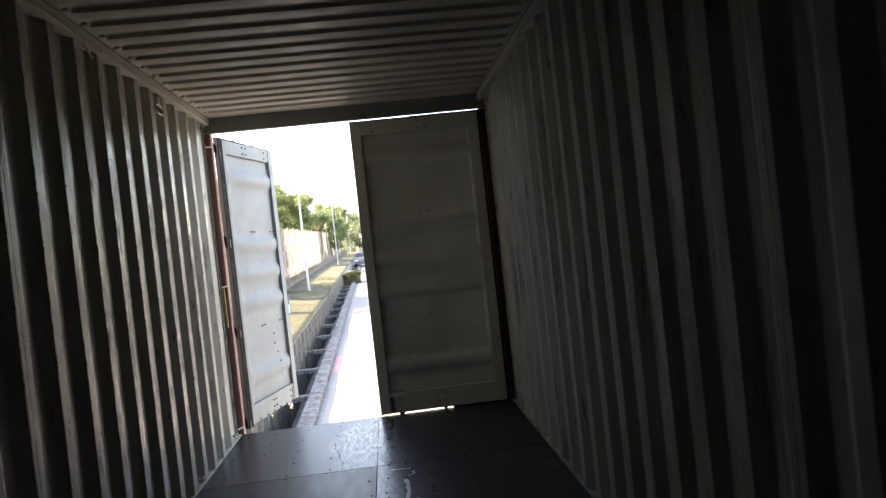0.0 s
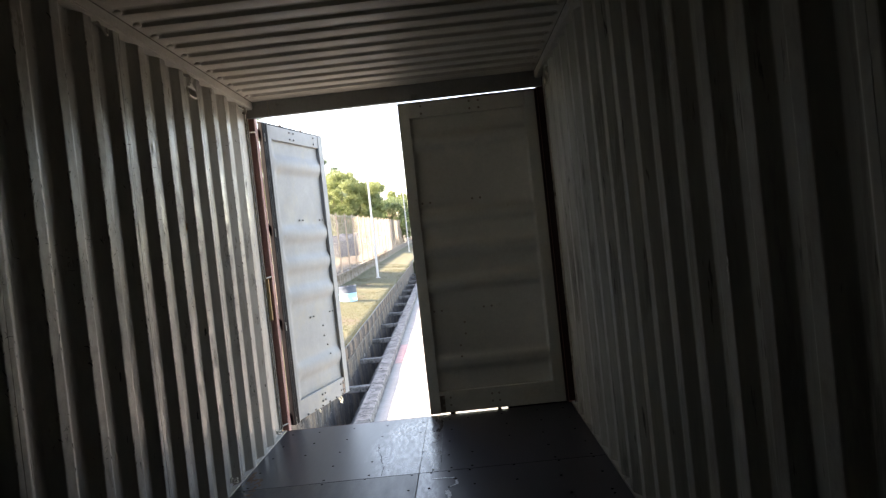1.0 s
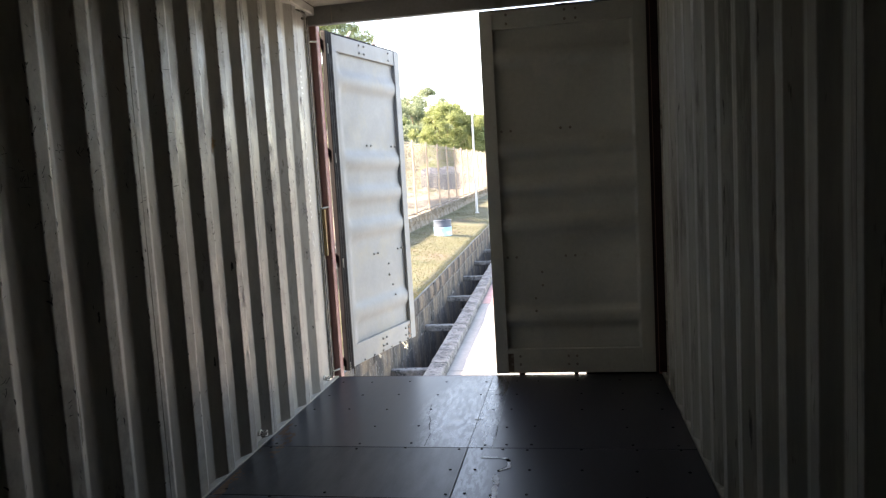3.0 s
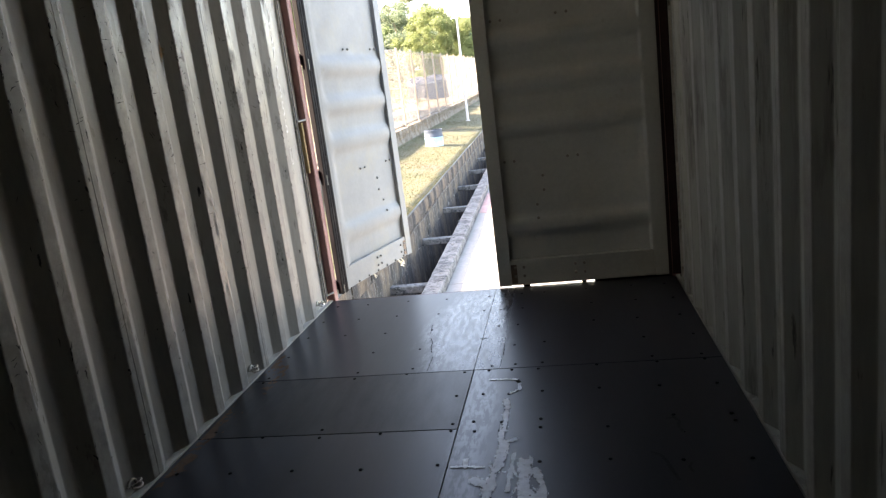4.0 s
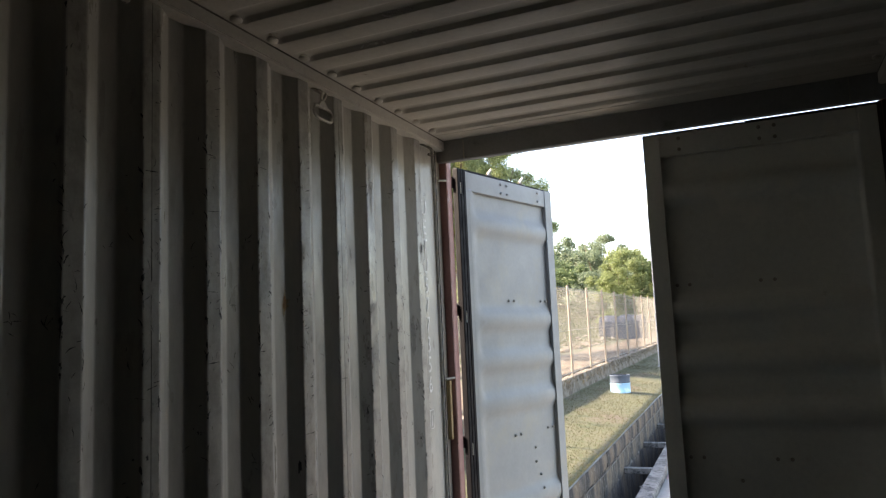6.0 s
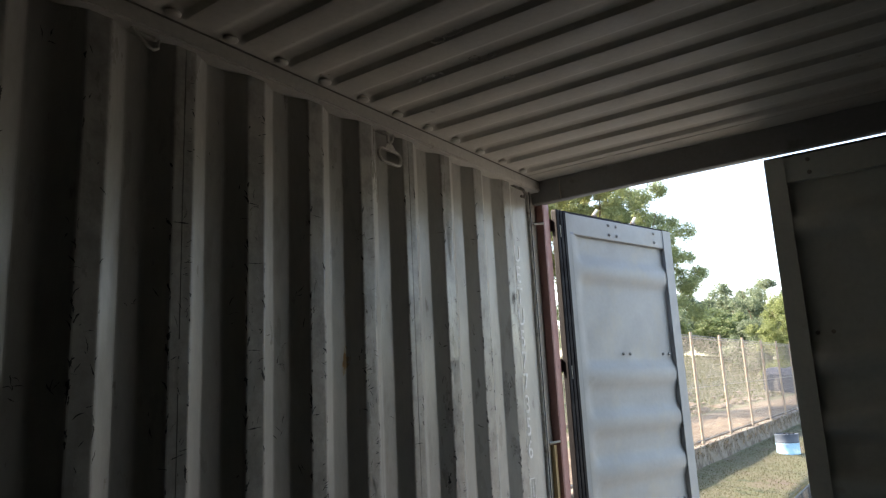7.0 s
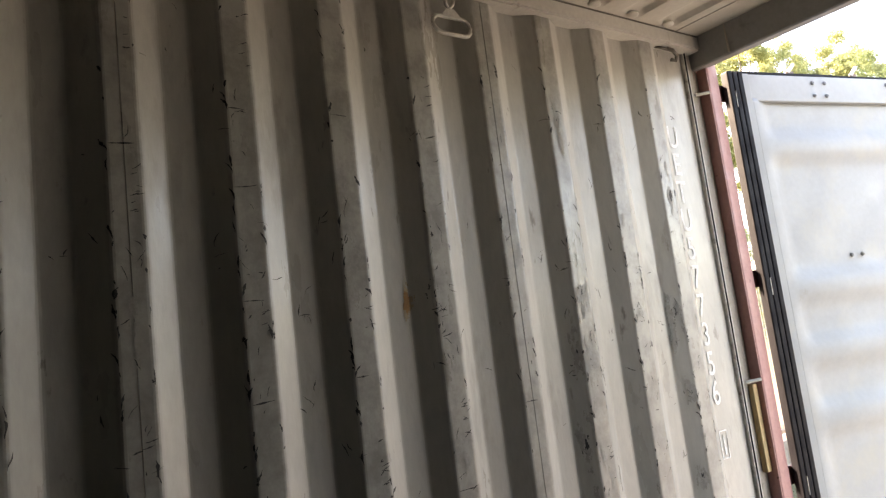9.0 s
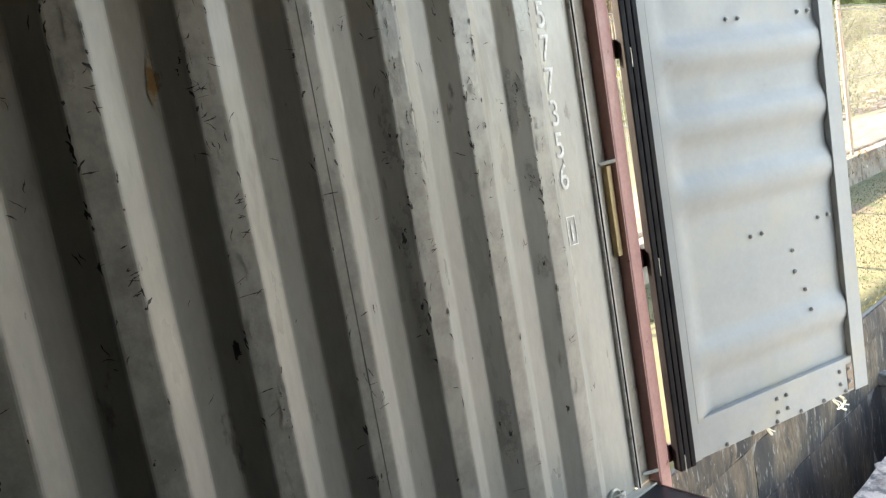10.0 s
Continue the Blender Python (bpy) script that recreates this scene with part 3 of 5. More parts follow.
    for x in (0.40, 0.80) if seal_shown else ():
        br = part("bracket", boxes((*X(x - 0.020, x + 0.024), 0.042, 0.050, z1 - 0.010, z1 + 0.038), bevel=0.003), M_CORNER, leaf, "rust-brown bracket on the top edge")
        part("pin", rod(bmesh.new(), (s * (x - 0.012), 0.046, z1 + 0.030), (s * (x + 0.034), 0.046, z1 + 0.072), 0.008, sides=8), M_SEAL, br)
    if not seal_shown:
        part("bottom_seal", boxes((*X(-0.0045, 0.50), 0.0062, 0.040, -0.034, z0 - 0.0005), (*X(0.555, 0.585), 0.012, 0.03, -0.004, z0 - 0.0005), (*X(0.94, 0.985), 0.012, 0.03, -0.004, z0 - 0.0005)), M_RUBBER, leaf, "black rubber lip")
    for z in (0.085, 0.885, 1.675, 2.475):
        h = part("hinge", boxes((*X(-0.036, 0.012), 0.031, 0.045, z - 0.036, z + 0.036), bevel=0.003), M_HINGE, leaf, "dark red steel hinge blade")
        part("hinge_pin", rod(bmesh.new(), (s * -0.034, 0.048, z - 0.042), (s * -0.034, 0.048, z + 0.042), 0.008, sides=10), M_HINGE, h)
        if seal_shown:
            part("retainer", boxes((*X(0.0025, 0.0052), -0.0135, -0.006, z - 0.075, z - 0.005)), M_RING, leaf, "pale seal retainer clip")
    part("corner_plate", boxes((*X(1.020, 1.0605), 0.0035, 0.0062, z0 + 0.012, 0.155)), M_CORNER, leaf, "rust-brown corner plate")
    bolt = mesh_of(bolt_mesh(), "bolt", M_BOLT if seal_shown else M_BROWN)
    for x, z, y in ([(0.48, 2.525, 0.004), (0.555, 2.525, 0.004), (0.48, 2.465, 0.004), (0.555, 2.465, 0.004), (0.96, 2.525, 0.004), (0.96, 2.465, 0.004),
                     (0.545, 1.738, 0.030), (0.612, 1.738, 0.030), (0.965, 1.738, 0.030), (1.03, 1.738, 0.030),
                     (0.545, 0.848, 0.030), (0.612, 0.848, 0.030), (0.965, 0.848, 0.030), (1.03, 0.848, 0.030),
                     (0.785, 0.738, 0.030), (0.785, 0.643, 0.030), (0.838, 0.550, 0.030), (0.838, 0.462, 0.011),
                     (0.56, 0.135, 0.004), (0.62, 0.135, 0.004), (0.56, 0.075, 0.004), (0.62, 0.075, 0.004), (0.97, 0.135, 0.004), (1.03, 0.135, 0.004), (0.97, 0.075, 0.004), (1.03, 0.075, 0.004),
                     *(((0.25 + 0.15 * q, 0.035, 0.004) for q in range(6)) if seal_shown else ())]):
        b_ = part("bolt", bolt, None, leaf)
        b_.matrix_basis = Matrix.Translation((s * x, y, z))
    return leaf


def bolt_mesh():
    bm = bmesh.new()
    rod(bm, (0, 0.002, 0), (0, -0.007, 0), 0.0098, 0.009, sides=10)
    rod(bm, (0, -0.0065, 0), (0, -0.011, 0), 0.0062, 0.005, sides=8)
    return bm


ANG = 75.5
HINGE = (-1.128, 0.452)
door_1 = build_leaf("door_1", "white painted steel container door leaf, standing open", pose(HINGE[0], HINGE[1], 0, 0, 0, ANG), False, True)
door_2 = build_leaf("door_2", "steel container door leaf, closed, its paint lightened against the shade", pose(1.143, 0.330, 0) @ Matrix.Diagonal((0.977, 1, 1, 1)), True, False)

# ---- outside: ground, drain, road ----
OUT = Matrix.Rotation(radians(1.2), 4, "Z") @ Matrix.Rotation(radians(0.8), 4, "X") @ Matrix.Translation((-1.33, 0, 0.125))   # turn and tilt fitted to the road and fence in the camera's view
Z_ROAD, Z_GRASS, Z_BED = -1.45, -0.75, -2.15
FAR_U, FENCE_U = -0.51, -2.67


def out(u, v, z):
    return OUT @ Vector((u, v, z))


def ground_z(u, v):
    if u > FENCE_U:
        t = (u - FAR_U) / (FENCE_U - FAR_U)
        return Z_GRASS + 0.25 * max(t, 0) + 0.03 * noise.noise((u * 0.8, v * 0.5, 0))
    if u > -3.4:
        return -0.14
    if u > -6.0:
        return -0.10 + 0.12 * noise.noise((u * 0.4, v * 0.2, 2))
    t = min((-6.0 - u) / 9.0, 1.0)
    return -0.10 + 2.8 * (3 * t * t - 2 * t ** 3) + 0.35 * noise.noise((u * 0.12, v * 0.09, 5)) * t


bm = bmesh.new()
us = [FAR_U - 0.012, -0.75, -1.0, -1.4, -1.8, -2.2, FENCE_U + 0.12, FENCE_U - 0.1, -3.4, -4.4, -5.4, -6, -7.5, -9, -10, -11, -12, -13, -14, -16, -19, -22, -26, -31, -45, -70, -120, -400, -1500]
vs_ = [-300, -60, -20, -8, 0, 2, 4, 5, 6, 7, 8, 9, 10, 11, 12, 13, 14, 15, 16, 17, 18, 20, 22, 24, 27, 30, 34, 38, 43, 50, 60, 75, 95, 130, 200, 400, 1500]
grid = [[bm.verts.new(out(u, v, ground_z(u, v))) for u in us] for v in vs_]
for A, B in zip(grid, grid[1:]):
    for i in range(len(us) - 1):
        f = bm.faces.new((A[i], B[i], B[i + 1], A[i + 1]))
        f.material_index = 0 if us[i] > FENCE_U else (1 if us[i] > -4.5 else 2)
# the drain's bed and the road bed close the sheet
bed = [[bm.verts.new(out(u, v, z)) for u, z in ((FAR_U - 0.10, Z_BED), (0.10, Z_BED), (0.10, Z_ROAD - 0.02), (1500, Z_ROAD - 0.02))] for v in vs_]
for j in range(len(vs_) - 1):
    f = bm.faces.new((grid[j][0], bed[j][0], bed[j + 1][0], grid[j + 1][0]))
    f.material_index = 3
    for i in range(3):
        f = bm.faces.new((bed[j][i], bed[j][i + 1], bed[j + 1][i + 1], bed[j + 1][i]))
        f.material_index = 3
ground = tagged(part("ground", bm, [M_GRASS, M_DIRT, M_HILL, M_MUD], smooth=True), "dry grass verge with dirt track and scrub bank beyond", "ground", kind="structure")

road = thing("road", "pale concrete slab road in sunlight", "road", "structure")
for j in range(26):
    v0 = -30 + j * 5.0
    for u0, u1 in ((0.25, 3.4), (3.4, 7.0), (7.0, 12.0)):
        bm = bmesh.new()
        prism(bm, [(u0 + 0.006, v0 + 0.006), (u1 - 0.006, v0 + 0.006), (u1 - 0.006, v0 + 4.994), (u0 + 0.006, v0 + 4.994)], lambda a, b_, d: out(a, b_, d), Z_ROAD - 0.1, Z_ROAD)
        part("slab", bm, M_CONC, road)

drain = thing("drain", "open roadside drain with stained stone wall and concrete cross beams", "drain", "structure")
bm = bmesh.new()
prism(bm, [(FAR_U - 0.02, -20), (FAR_U - 0.02, 42), (FAR_U - 0.20, 42), (FAR_U - 0.20, -20)], lambda a, c, d: out(a, c, d), Z_BED - 0.05, Z_GRASS - 0.06)
part("wall_core", bm, M_MORTAR, drain, "pale mortar core")


def stone_mesh(length, z0, z1, seed, proud):
    """A rough block whose front bulges and wanders."""
    bm = bmesh.new()
    nv, nz = max(3, int(length / 0.14)), 3
    rows = []
    for k in range(nv + 1):
        v = length * k / nv
        r = []
        for q in range(nz + 1):
            z = z0 + (z1 - z0) * q / nz
            edge = (k in (0, nv)) + (q in (0, nz))
            r.append(bm.verts.new((proud - 0.010 * edge + 0.016 * noise.noise((v * 5 + seed, z * 6, seed)), v, z)))
        r.append(bm.verts.new((-0.16, v, z1 + 0.006 * noise.noise((v * 4, seed, 2)))))
        r.insert(0, bm.verts.new((-0.16, v, z0)))
        rows.append(r)
    for A, B in zip(rows, rows[1:]):
        for q in range(len(A) - 1):
            bm.faces.new((A[q], A[q + 1], B[q + 1], B[q]))
    bm.faces.new(rows[0])
    bm.faces.new(rows[-1][::-1])
    return mesh_of(bm, "stone_block", M_STONE)


courses = ((-1.020, Z_GRASS - 0.030, 0.010, 0.95), (-1.45, -1.030, 0.0, 1.5), (Z_BED, -1.46, 0.0, 2.2))
for c, (za, zb, proud, mean) in enumerate(courses):
    kinds = [(ln, stone_mesh(ln, za, zb, 3.1 * c + n * 7.7, proud)) for n, ln in enumerate((mean * 0.7, mean * 0.9, mean * 1.1, mean * 1.35))]
    rng = random.Random(40 + c)
    v = -3.0
    while v < 27:
        ln, me = rng.choice(kinds)
        o = part("stone_block", me, None, drain)
        o.matrix_basis = OUT @ Matrix.Translation((FAR_U + rng.uniform(-0.006, 0.006), v, 0))
        v += ln + 0.012
bm = bmesh.new()
prism(bm, [(FAR_U - 0.02, 27), (FAR_U + 0.004, 27), (FAR_U + 0.004, 42), (FAR_U - 0.02, 42)], lambda a, c, d: out(a, c, d), Z_BED, Z_GRASS - 0.03)
part("far_wall_length", bm, M_STONE, drain)
bm = bmesh.new()
tube(bm, [out(FAR_U + 0.016, v, -1.025 - 0.035 * abs(math.sin(v * 0.9)) - 0.01 * noise.noise((v, 2, 2))) for v in [5 + 0.4 * k for k in range(55)]], 0.006, sides=6)
tagged(part("cable", bm, M_MUD), "thin dark cable strung along the drain wall", "cable")
for j in range(32):
    v = -3.5 + j * 2.775
    bm = bmesh.new()
    prism(bm, [(FAR_U - 0.02, v - 0.07), (0.03, v - 0.07), (0.03, v + 0.07), (FAR_U - 0.02, v + 0.07)], lambda a, b_, d: out(a, b_, d), -1.47, -1.36)
    bmesh.ops.bevel(bm, geom=bm.edges[:], offset=0.012, segments=1, affect="EDGES")
    part("cross_beam", bm, M_KERB, drain)
for j in range(40):
    v0 = -20 + j * 2.5
    bm = bmesh.new()
    rows = []
    for k in range(9):
        v = v0 + 0.008 + (2.484) * k / 8
        r = []
        for u, z in ((0.0, Z_BED), (0.0, -1.345), (0.02, -1.322), (0.225, -1.325), (0.245, -1.345), (0.25, Z_ROAD - 0.05)):
            w = 0.014 * noise.noise((v * 2.7, u * 9, z * 9))
            r.append(bm.verts.new(out(u + w, v, z + (0.010 * noise.noise((v * 3.1, u * 7, 4)) if z > -1.4 else 0))))
        rows.append(r)
    for A, B in zip(rows, rows[1:]):
        for i in range(5):
            bm.faces.new((A[i], A[i + 1], B[i + 1], B[i]))
    bm.faces.new(rows[0])
    bm.faces.new(rows[-1][::-1])
    part("kerb_stone", bm, M_KERB, drain)

bm = bmesh.new()
rng = random.Random(5)
for k in range(26):
    u, v = rng.uniform(0.03, 0.16), rng.uniform(3, 22)
    w, h = rng.uniform(0.015, 0.05), rng.uniform(0.01, 0.03)
    p = out(u, v, -1.325)
    bmesh.ops.create_icosphere(bm, subdivisions=1, radius=1.0, matrix=Matrix.Translation(p) @ Matrix.Rotation(rng.uniform(0, 3), 4, "Z") @ Matrix.Diagonal((w, w * 2.2, h, 1)))
tagged(part("broken_mortar", bm, M_KERB, drain, "broken lumps of mortar"), kind="stuff")
bm = bmesh.new()
prism(bm, [(0.27, 9.9), (0.72, 9.9), (0.74, 12.2), (0.27, 12.3)], lambda a, c, d: out(a, c, d), Z_ROAD + 0.001, Z_ROAD + 0.004)
tagged(part("painted_patch", bm, mat("faded_red_paint", (0.36, 0.22, 0.20), 0.9, grain=0.25, grain_scale=12), road, "faded red painted patch"))
bm = bmesh.new()
rows = []
for k in range(9):
    a = math.pi * k / 8
    rows.append([bm.verts.new(out(-0.05 - 0.66 * math.cos(a), 40.5 + 0.9 * q, -1.7 + (0.95 + 0.1 * noise.noise((k, q, 1))) * math.sin(a) ** 0.7 + 0.1)) for q in range(4)])
for A, B in zip(rows, rows[1:]):
    for q in range(3):
        bm.faces.new((A[q], A[q + 1], B[q + 1], B[q]))
bm.faces.new([r[0] for r in rows])
tagged(part("culvert_head", bm, mat("dark_weedy_soil", (0.042, 0.052, 0.022), 0.95, spots=[(3.0, 0.5, 0.62, (0.025, 0.032, 0.012))], grain=0.3, grain_scale=20, bump=0.8, bump_scale=15)), "grass-grown culvert mound where the drain ends", "culvert", kind="structure")

# ---- fence ----
M_FOOTING = mat("dirty_footing_concrete", (0.17, 0.15, 0.122), 0.9, spots=[(2.0, 0.46, 0.60, (0.08, 0.058, 0.04)), (7.0, 0.55, 0.66, (0.05, 0.045, 0.036))], grain=0.25, grain_scale=20, bump=0.7, bump_scale=18)
fence = thing("fence", "wire mesh fence on slim posts along the grass verge", "fence")
bm = rod(bmesh.new(), (0, 0, -0.1), (0, 0, 2.62), 0.034, sides=8)
rod(bm, (0, 0, 2.62), (0, 0, 2.64), 0.038, 0.03, sides=8)
post_mesh = mesh_of(bm, "fence_post", M_POST)
bm = bmesh.new()
for k in range(60):
    v = 0.05 + k * 0.05
    if v > 2.57:
        break
    rod(bm, (0, v, 0.25), (0, v, 2.55), 0.0020, sides=3, caps=False)
for z in [0.25 + 0.15 * k for k in range(16)]:
    rod(bm, (0, 0.02, z), (0, 2.58, z), 0.0020, sides=3, caps=False)
for z in (0.27, 1.4, 2.50, 2.56):
    tube(bm, [(0.03, 0.02, z), (0.03, 2.58, z)], 0.006, sides=4)
panel_mesh = mesh_of(bm, "mesh_panel", M_WIRE)
bm = boxes((-0.12, 0.12, 0.0, 2.59, -0.35, 0.18), bevel=0.02)
foot_mesh = mesh_of(bm, "footing", M_FOOTING)
for k in range(38):
    v = -4.7 + 2.6 * k
    m = OUT @ Matrix.Translation((FENCE_U, v, -0.27))
    for nm, me in (("fence_post", post_mesh), ("mesh_panel", panel_mesh), ("footing", foot_mesh)):
        o = part(nm, me, None, fence)
        o.matrix_basis = m

# ---- lamp posts ----
def lamp_post(u, v, h, arm):
    lp = thing("street_lamp", "slim white painted street lamp pole on the grass", "street lamp", group="street lamps", m=Matrix.Translation(out(u, v, ground_z(u, v))))
    part("pole", rod(bmesh.new(), (0, 0, -0.1), (0, 0, h), 0.055, 0.038, sides=12), M_LAMP, lp)
    part("base_plate", boxes((-0.09, 0.09, -0.09, 0.09, -0.02, 0.02), bevel=0.004), M_LAMP, lp)
    if arm:
        part("arm", tube(bmesh.new(), [(0, 0, h - 0.05), (0.05, 0, h + 0.4), (0.35, 0, h + 0.75), (0.9, 0, h + 0.85)], 0.035), M_LAMP, lp)
        part("lamp_head", boxes((0.85, 1.35, -0.1, 0.1, h + 0.80, h + 0.90), bevel=0.03), M_LAMP, lp)
    return lp


lamp_post(-1.49, 26.6, 6.9, False)
lamp_post(-1.49, 57.0, 6.9, False)
lamp_post(-1.49, 100.0, 6.9, True)
lamp_post(-1.49, 150.0, 6.9, True)

# ---- drum ----
def half_drum():
    d = thing("drum", "cut-down blue and white steel drum on grass", "drum", m=Matrix.Translation(out(-1.53, 16.8, ground_z(-1.53, 16.8))) @ Matrix.Scale(0.94, 4))
    def shell(z0, z1, r0, r1):
        bm = bmesh.new()
        n = 28
        prof = [(r0, z0), (r0 + 0.008, z0 + 0.02), (r0, z0 + 0.04), (r1, z1 - 0.03), (r1 + 0.010, z1 - 0.01), (r1, z1), (r1 - 0.012, z1), (r0 - 0.012, z0)]
        rings = [[bm.verts.new((r * math.cos(i * math.tau / n), r * math.sin(i * math.tau / n), z)) for i in range(n)] for r, z in prof]
        for A, B in zip(rings, rings[1:]):
            for i in range(n):
                bm.faces.new((A[i], A[(i + 1) % n], B[(i + 1) % n], B[i]))
        return bm
    part("lower_band", shell(-0.02, 0.27, 0.285, 0.285), M_BLUE, d, "pale blue lower half", smooth=True)
    part("upper_band", shell(0.27, 0.50, 0.290, 0.288), M_DRUMTOP, d, "dark upper band", smooth=True)
    for a in (-0.07, 0.03, 0.13):
        part("bar", boxes((a - 0.022, a + 0.022, -0.20, 0.24, 0.47, 0.51), bevel=0.006), M_RUBBER, d, "black bar lying in the drum")
    part("filling", rod(bmesh.new(), (0, 0, 0.0), (0, 0, 0.44), 0.27, sides=24), M_MUD, d)
    return d


half_drum()


# ---- trees ----
def raw_leaves(clouds, size, seed, droop=0.3, long=2.2):
    """One mesh of leaves for a list of (centre, radii, count)."""
    rng = np.random.default_rng(seed)
    quads = []
    for (cx, cy, cz), rad, count in clouds:
        d = rng.normal(size=(count, 3))
        d /= np.linalg.norm(d, axis=1)[:, None]
        ph = rng.uniform(0, 6.28, 3)
        wob = 0.8 + 0.22 * np.sin(d[:, 0] * 4 + ph[0]) * np.sin(d[:, 1] * 5 + ph[1]) + 0.15 * np.sin(d[:, 2] * 7 + ph[2])
        p = np.array((cx, cy, cz)) + d * np.array(rad) * (rng.random(count)[:, None] ** 0.4) * wob[:, None]
        a = rng.normal(size=(count, 3)) * (1, 1, 0.7) - (0, 0, droop)
        a /= np.linalg.norm(a, axis=1)[:, None]
        b_ = np.cross(a, rng.normal(size=(count, 3)))
        b_ /= np.linalg.norm(b_, axis=1)[:, None] + 1e-9
        s = size * rng.uniform(0.6, 1.35, (count, 1))
        quads.append(np.stack([p, p + a * s * long * 0.45 + b_ * s * 0.5, p + a * s * long, p + a * s * long * 0.45 - b_ * s * 0.5], 1))
    q = np.concatenate(quads)
    me = bpy.data.meshes.new("crown")
    me.from_pydata(q.reshape(-1, 3).tolist(), [], np.arange(len(q) * 4).reshape(-1, 4).tolist())
    return me


def tree(name, label, x, y, z, h, spread, mat_, seed, count=2600, size=0.16, stems=1, droop=0.3, long=2.2, low=0.2, clumps=44):
    """Trunks with limbs, and a crown of leaf clumps set round an uneven egg."""
    rng = random.Random(seed)
    t = thing(name, label, "tree", group="trees", m=Matrix.Translation((x, y, z)))
    bm = bmesh.new()
    clouds = []
    r = 0.016 * h / math.sqrt(stems)
    mid = Vector((0, 0, h * (1 + low) / 2))
    half = h * (1 - low) / 2
    tops = []
    for s in range(stems):
        a = s * math.tau / stems + rng.uniform(-0.5, 0.5)
        lean = rng.uniform(0.15, 0.5) if stems > 1 else 0.08
        top = Vector((math.cos(a) * spread * lean, math.sin(a) * spread * lean, h * rng.uniform(0.75, 0.95)))
        pts = [Vector((0.12 * math.cos(a), 0.12 * math.sin(a), -0.3)), top * 0.35 + Vector((rng.uniform(-.2, .2), rng.uniform(-.2, .2), 0)), top * 0.7, top]
        tops.append(top)
        for i in range(3):
            rod(bm, pts[i], pts[i + 1], r * (1 - 0.3 * i), r * (0.7 - 0.28 * i), sides=6, caps=False)
    for k in range(clumps):
        d = Vector((rng.gauss(0, 1), rng.gauss(0, 1), rng.gauss(0, 1))).normalized()
        f = rng.uniform(0.45, 0.95)
        w = 1.0 + 0.25 * noise.noise((d.x * 1.7 + seed, d.y * 1.7, d.z * 1.7))
        c = mid + Vector((d.x * spread * f * w, d.y * spread * f * w, d.z * half * f * w))
        rr = spread * rng.uniform(0.16, 0.30) * (44 / clumps) ** 0.27
        clouds.append(((c.x, c.y, c.z), (rr, rr, rr * rng.uniform(0.7, 1.05)), 1))
        if k % (clumps // 22) == 0:
            top = rng.choice(tops)
            q = top * min(max(c.z / h - 0.12, 0.15), 0.95)
            rod(bm, q, c, r * 0.35, r * 0.1, sides=4, caps=False)
    tot = sum(c[1][0] ** 2 for c in clouds)
    clouds = [(c, rad, max(8, int(count * rad[0] ** 2 / tot))) for c, rad, _ in clouds]
    part("trunk", bm, M_BARK, t)
    me = raw_leaves(clouds, size, seed, droop, long)
    me.materials.append(mat_)
    part("crown", me, None, t)
    return t


def gz(x, y):
    p = OUT.inverted() @ Vector((x, y, 0))
    return out(p.x, p.y, ground_z(p.x, p.y)).z


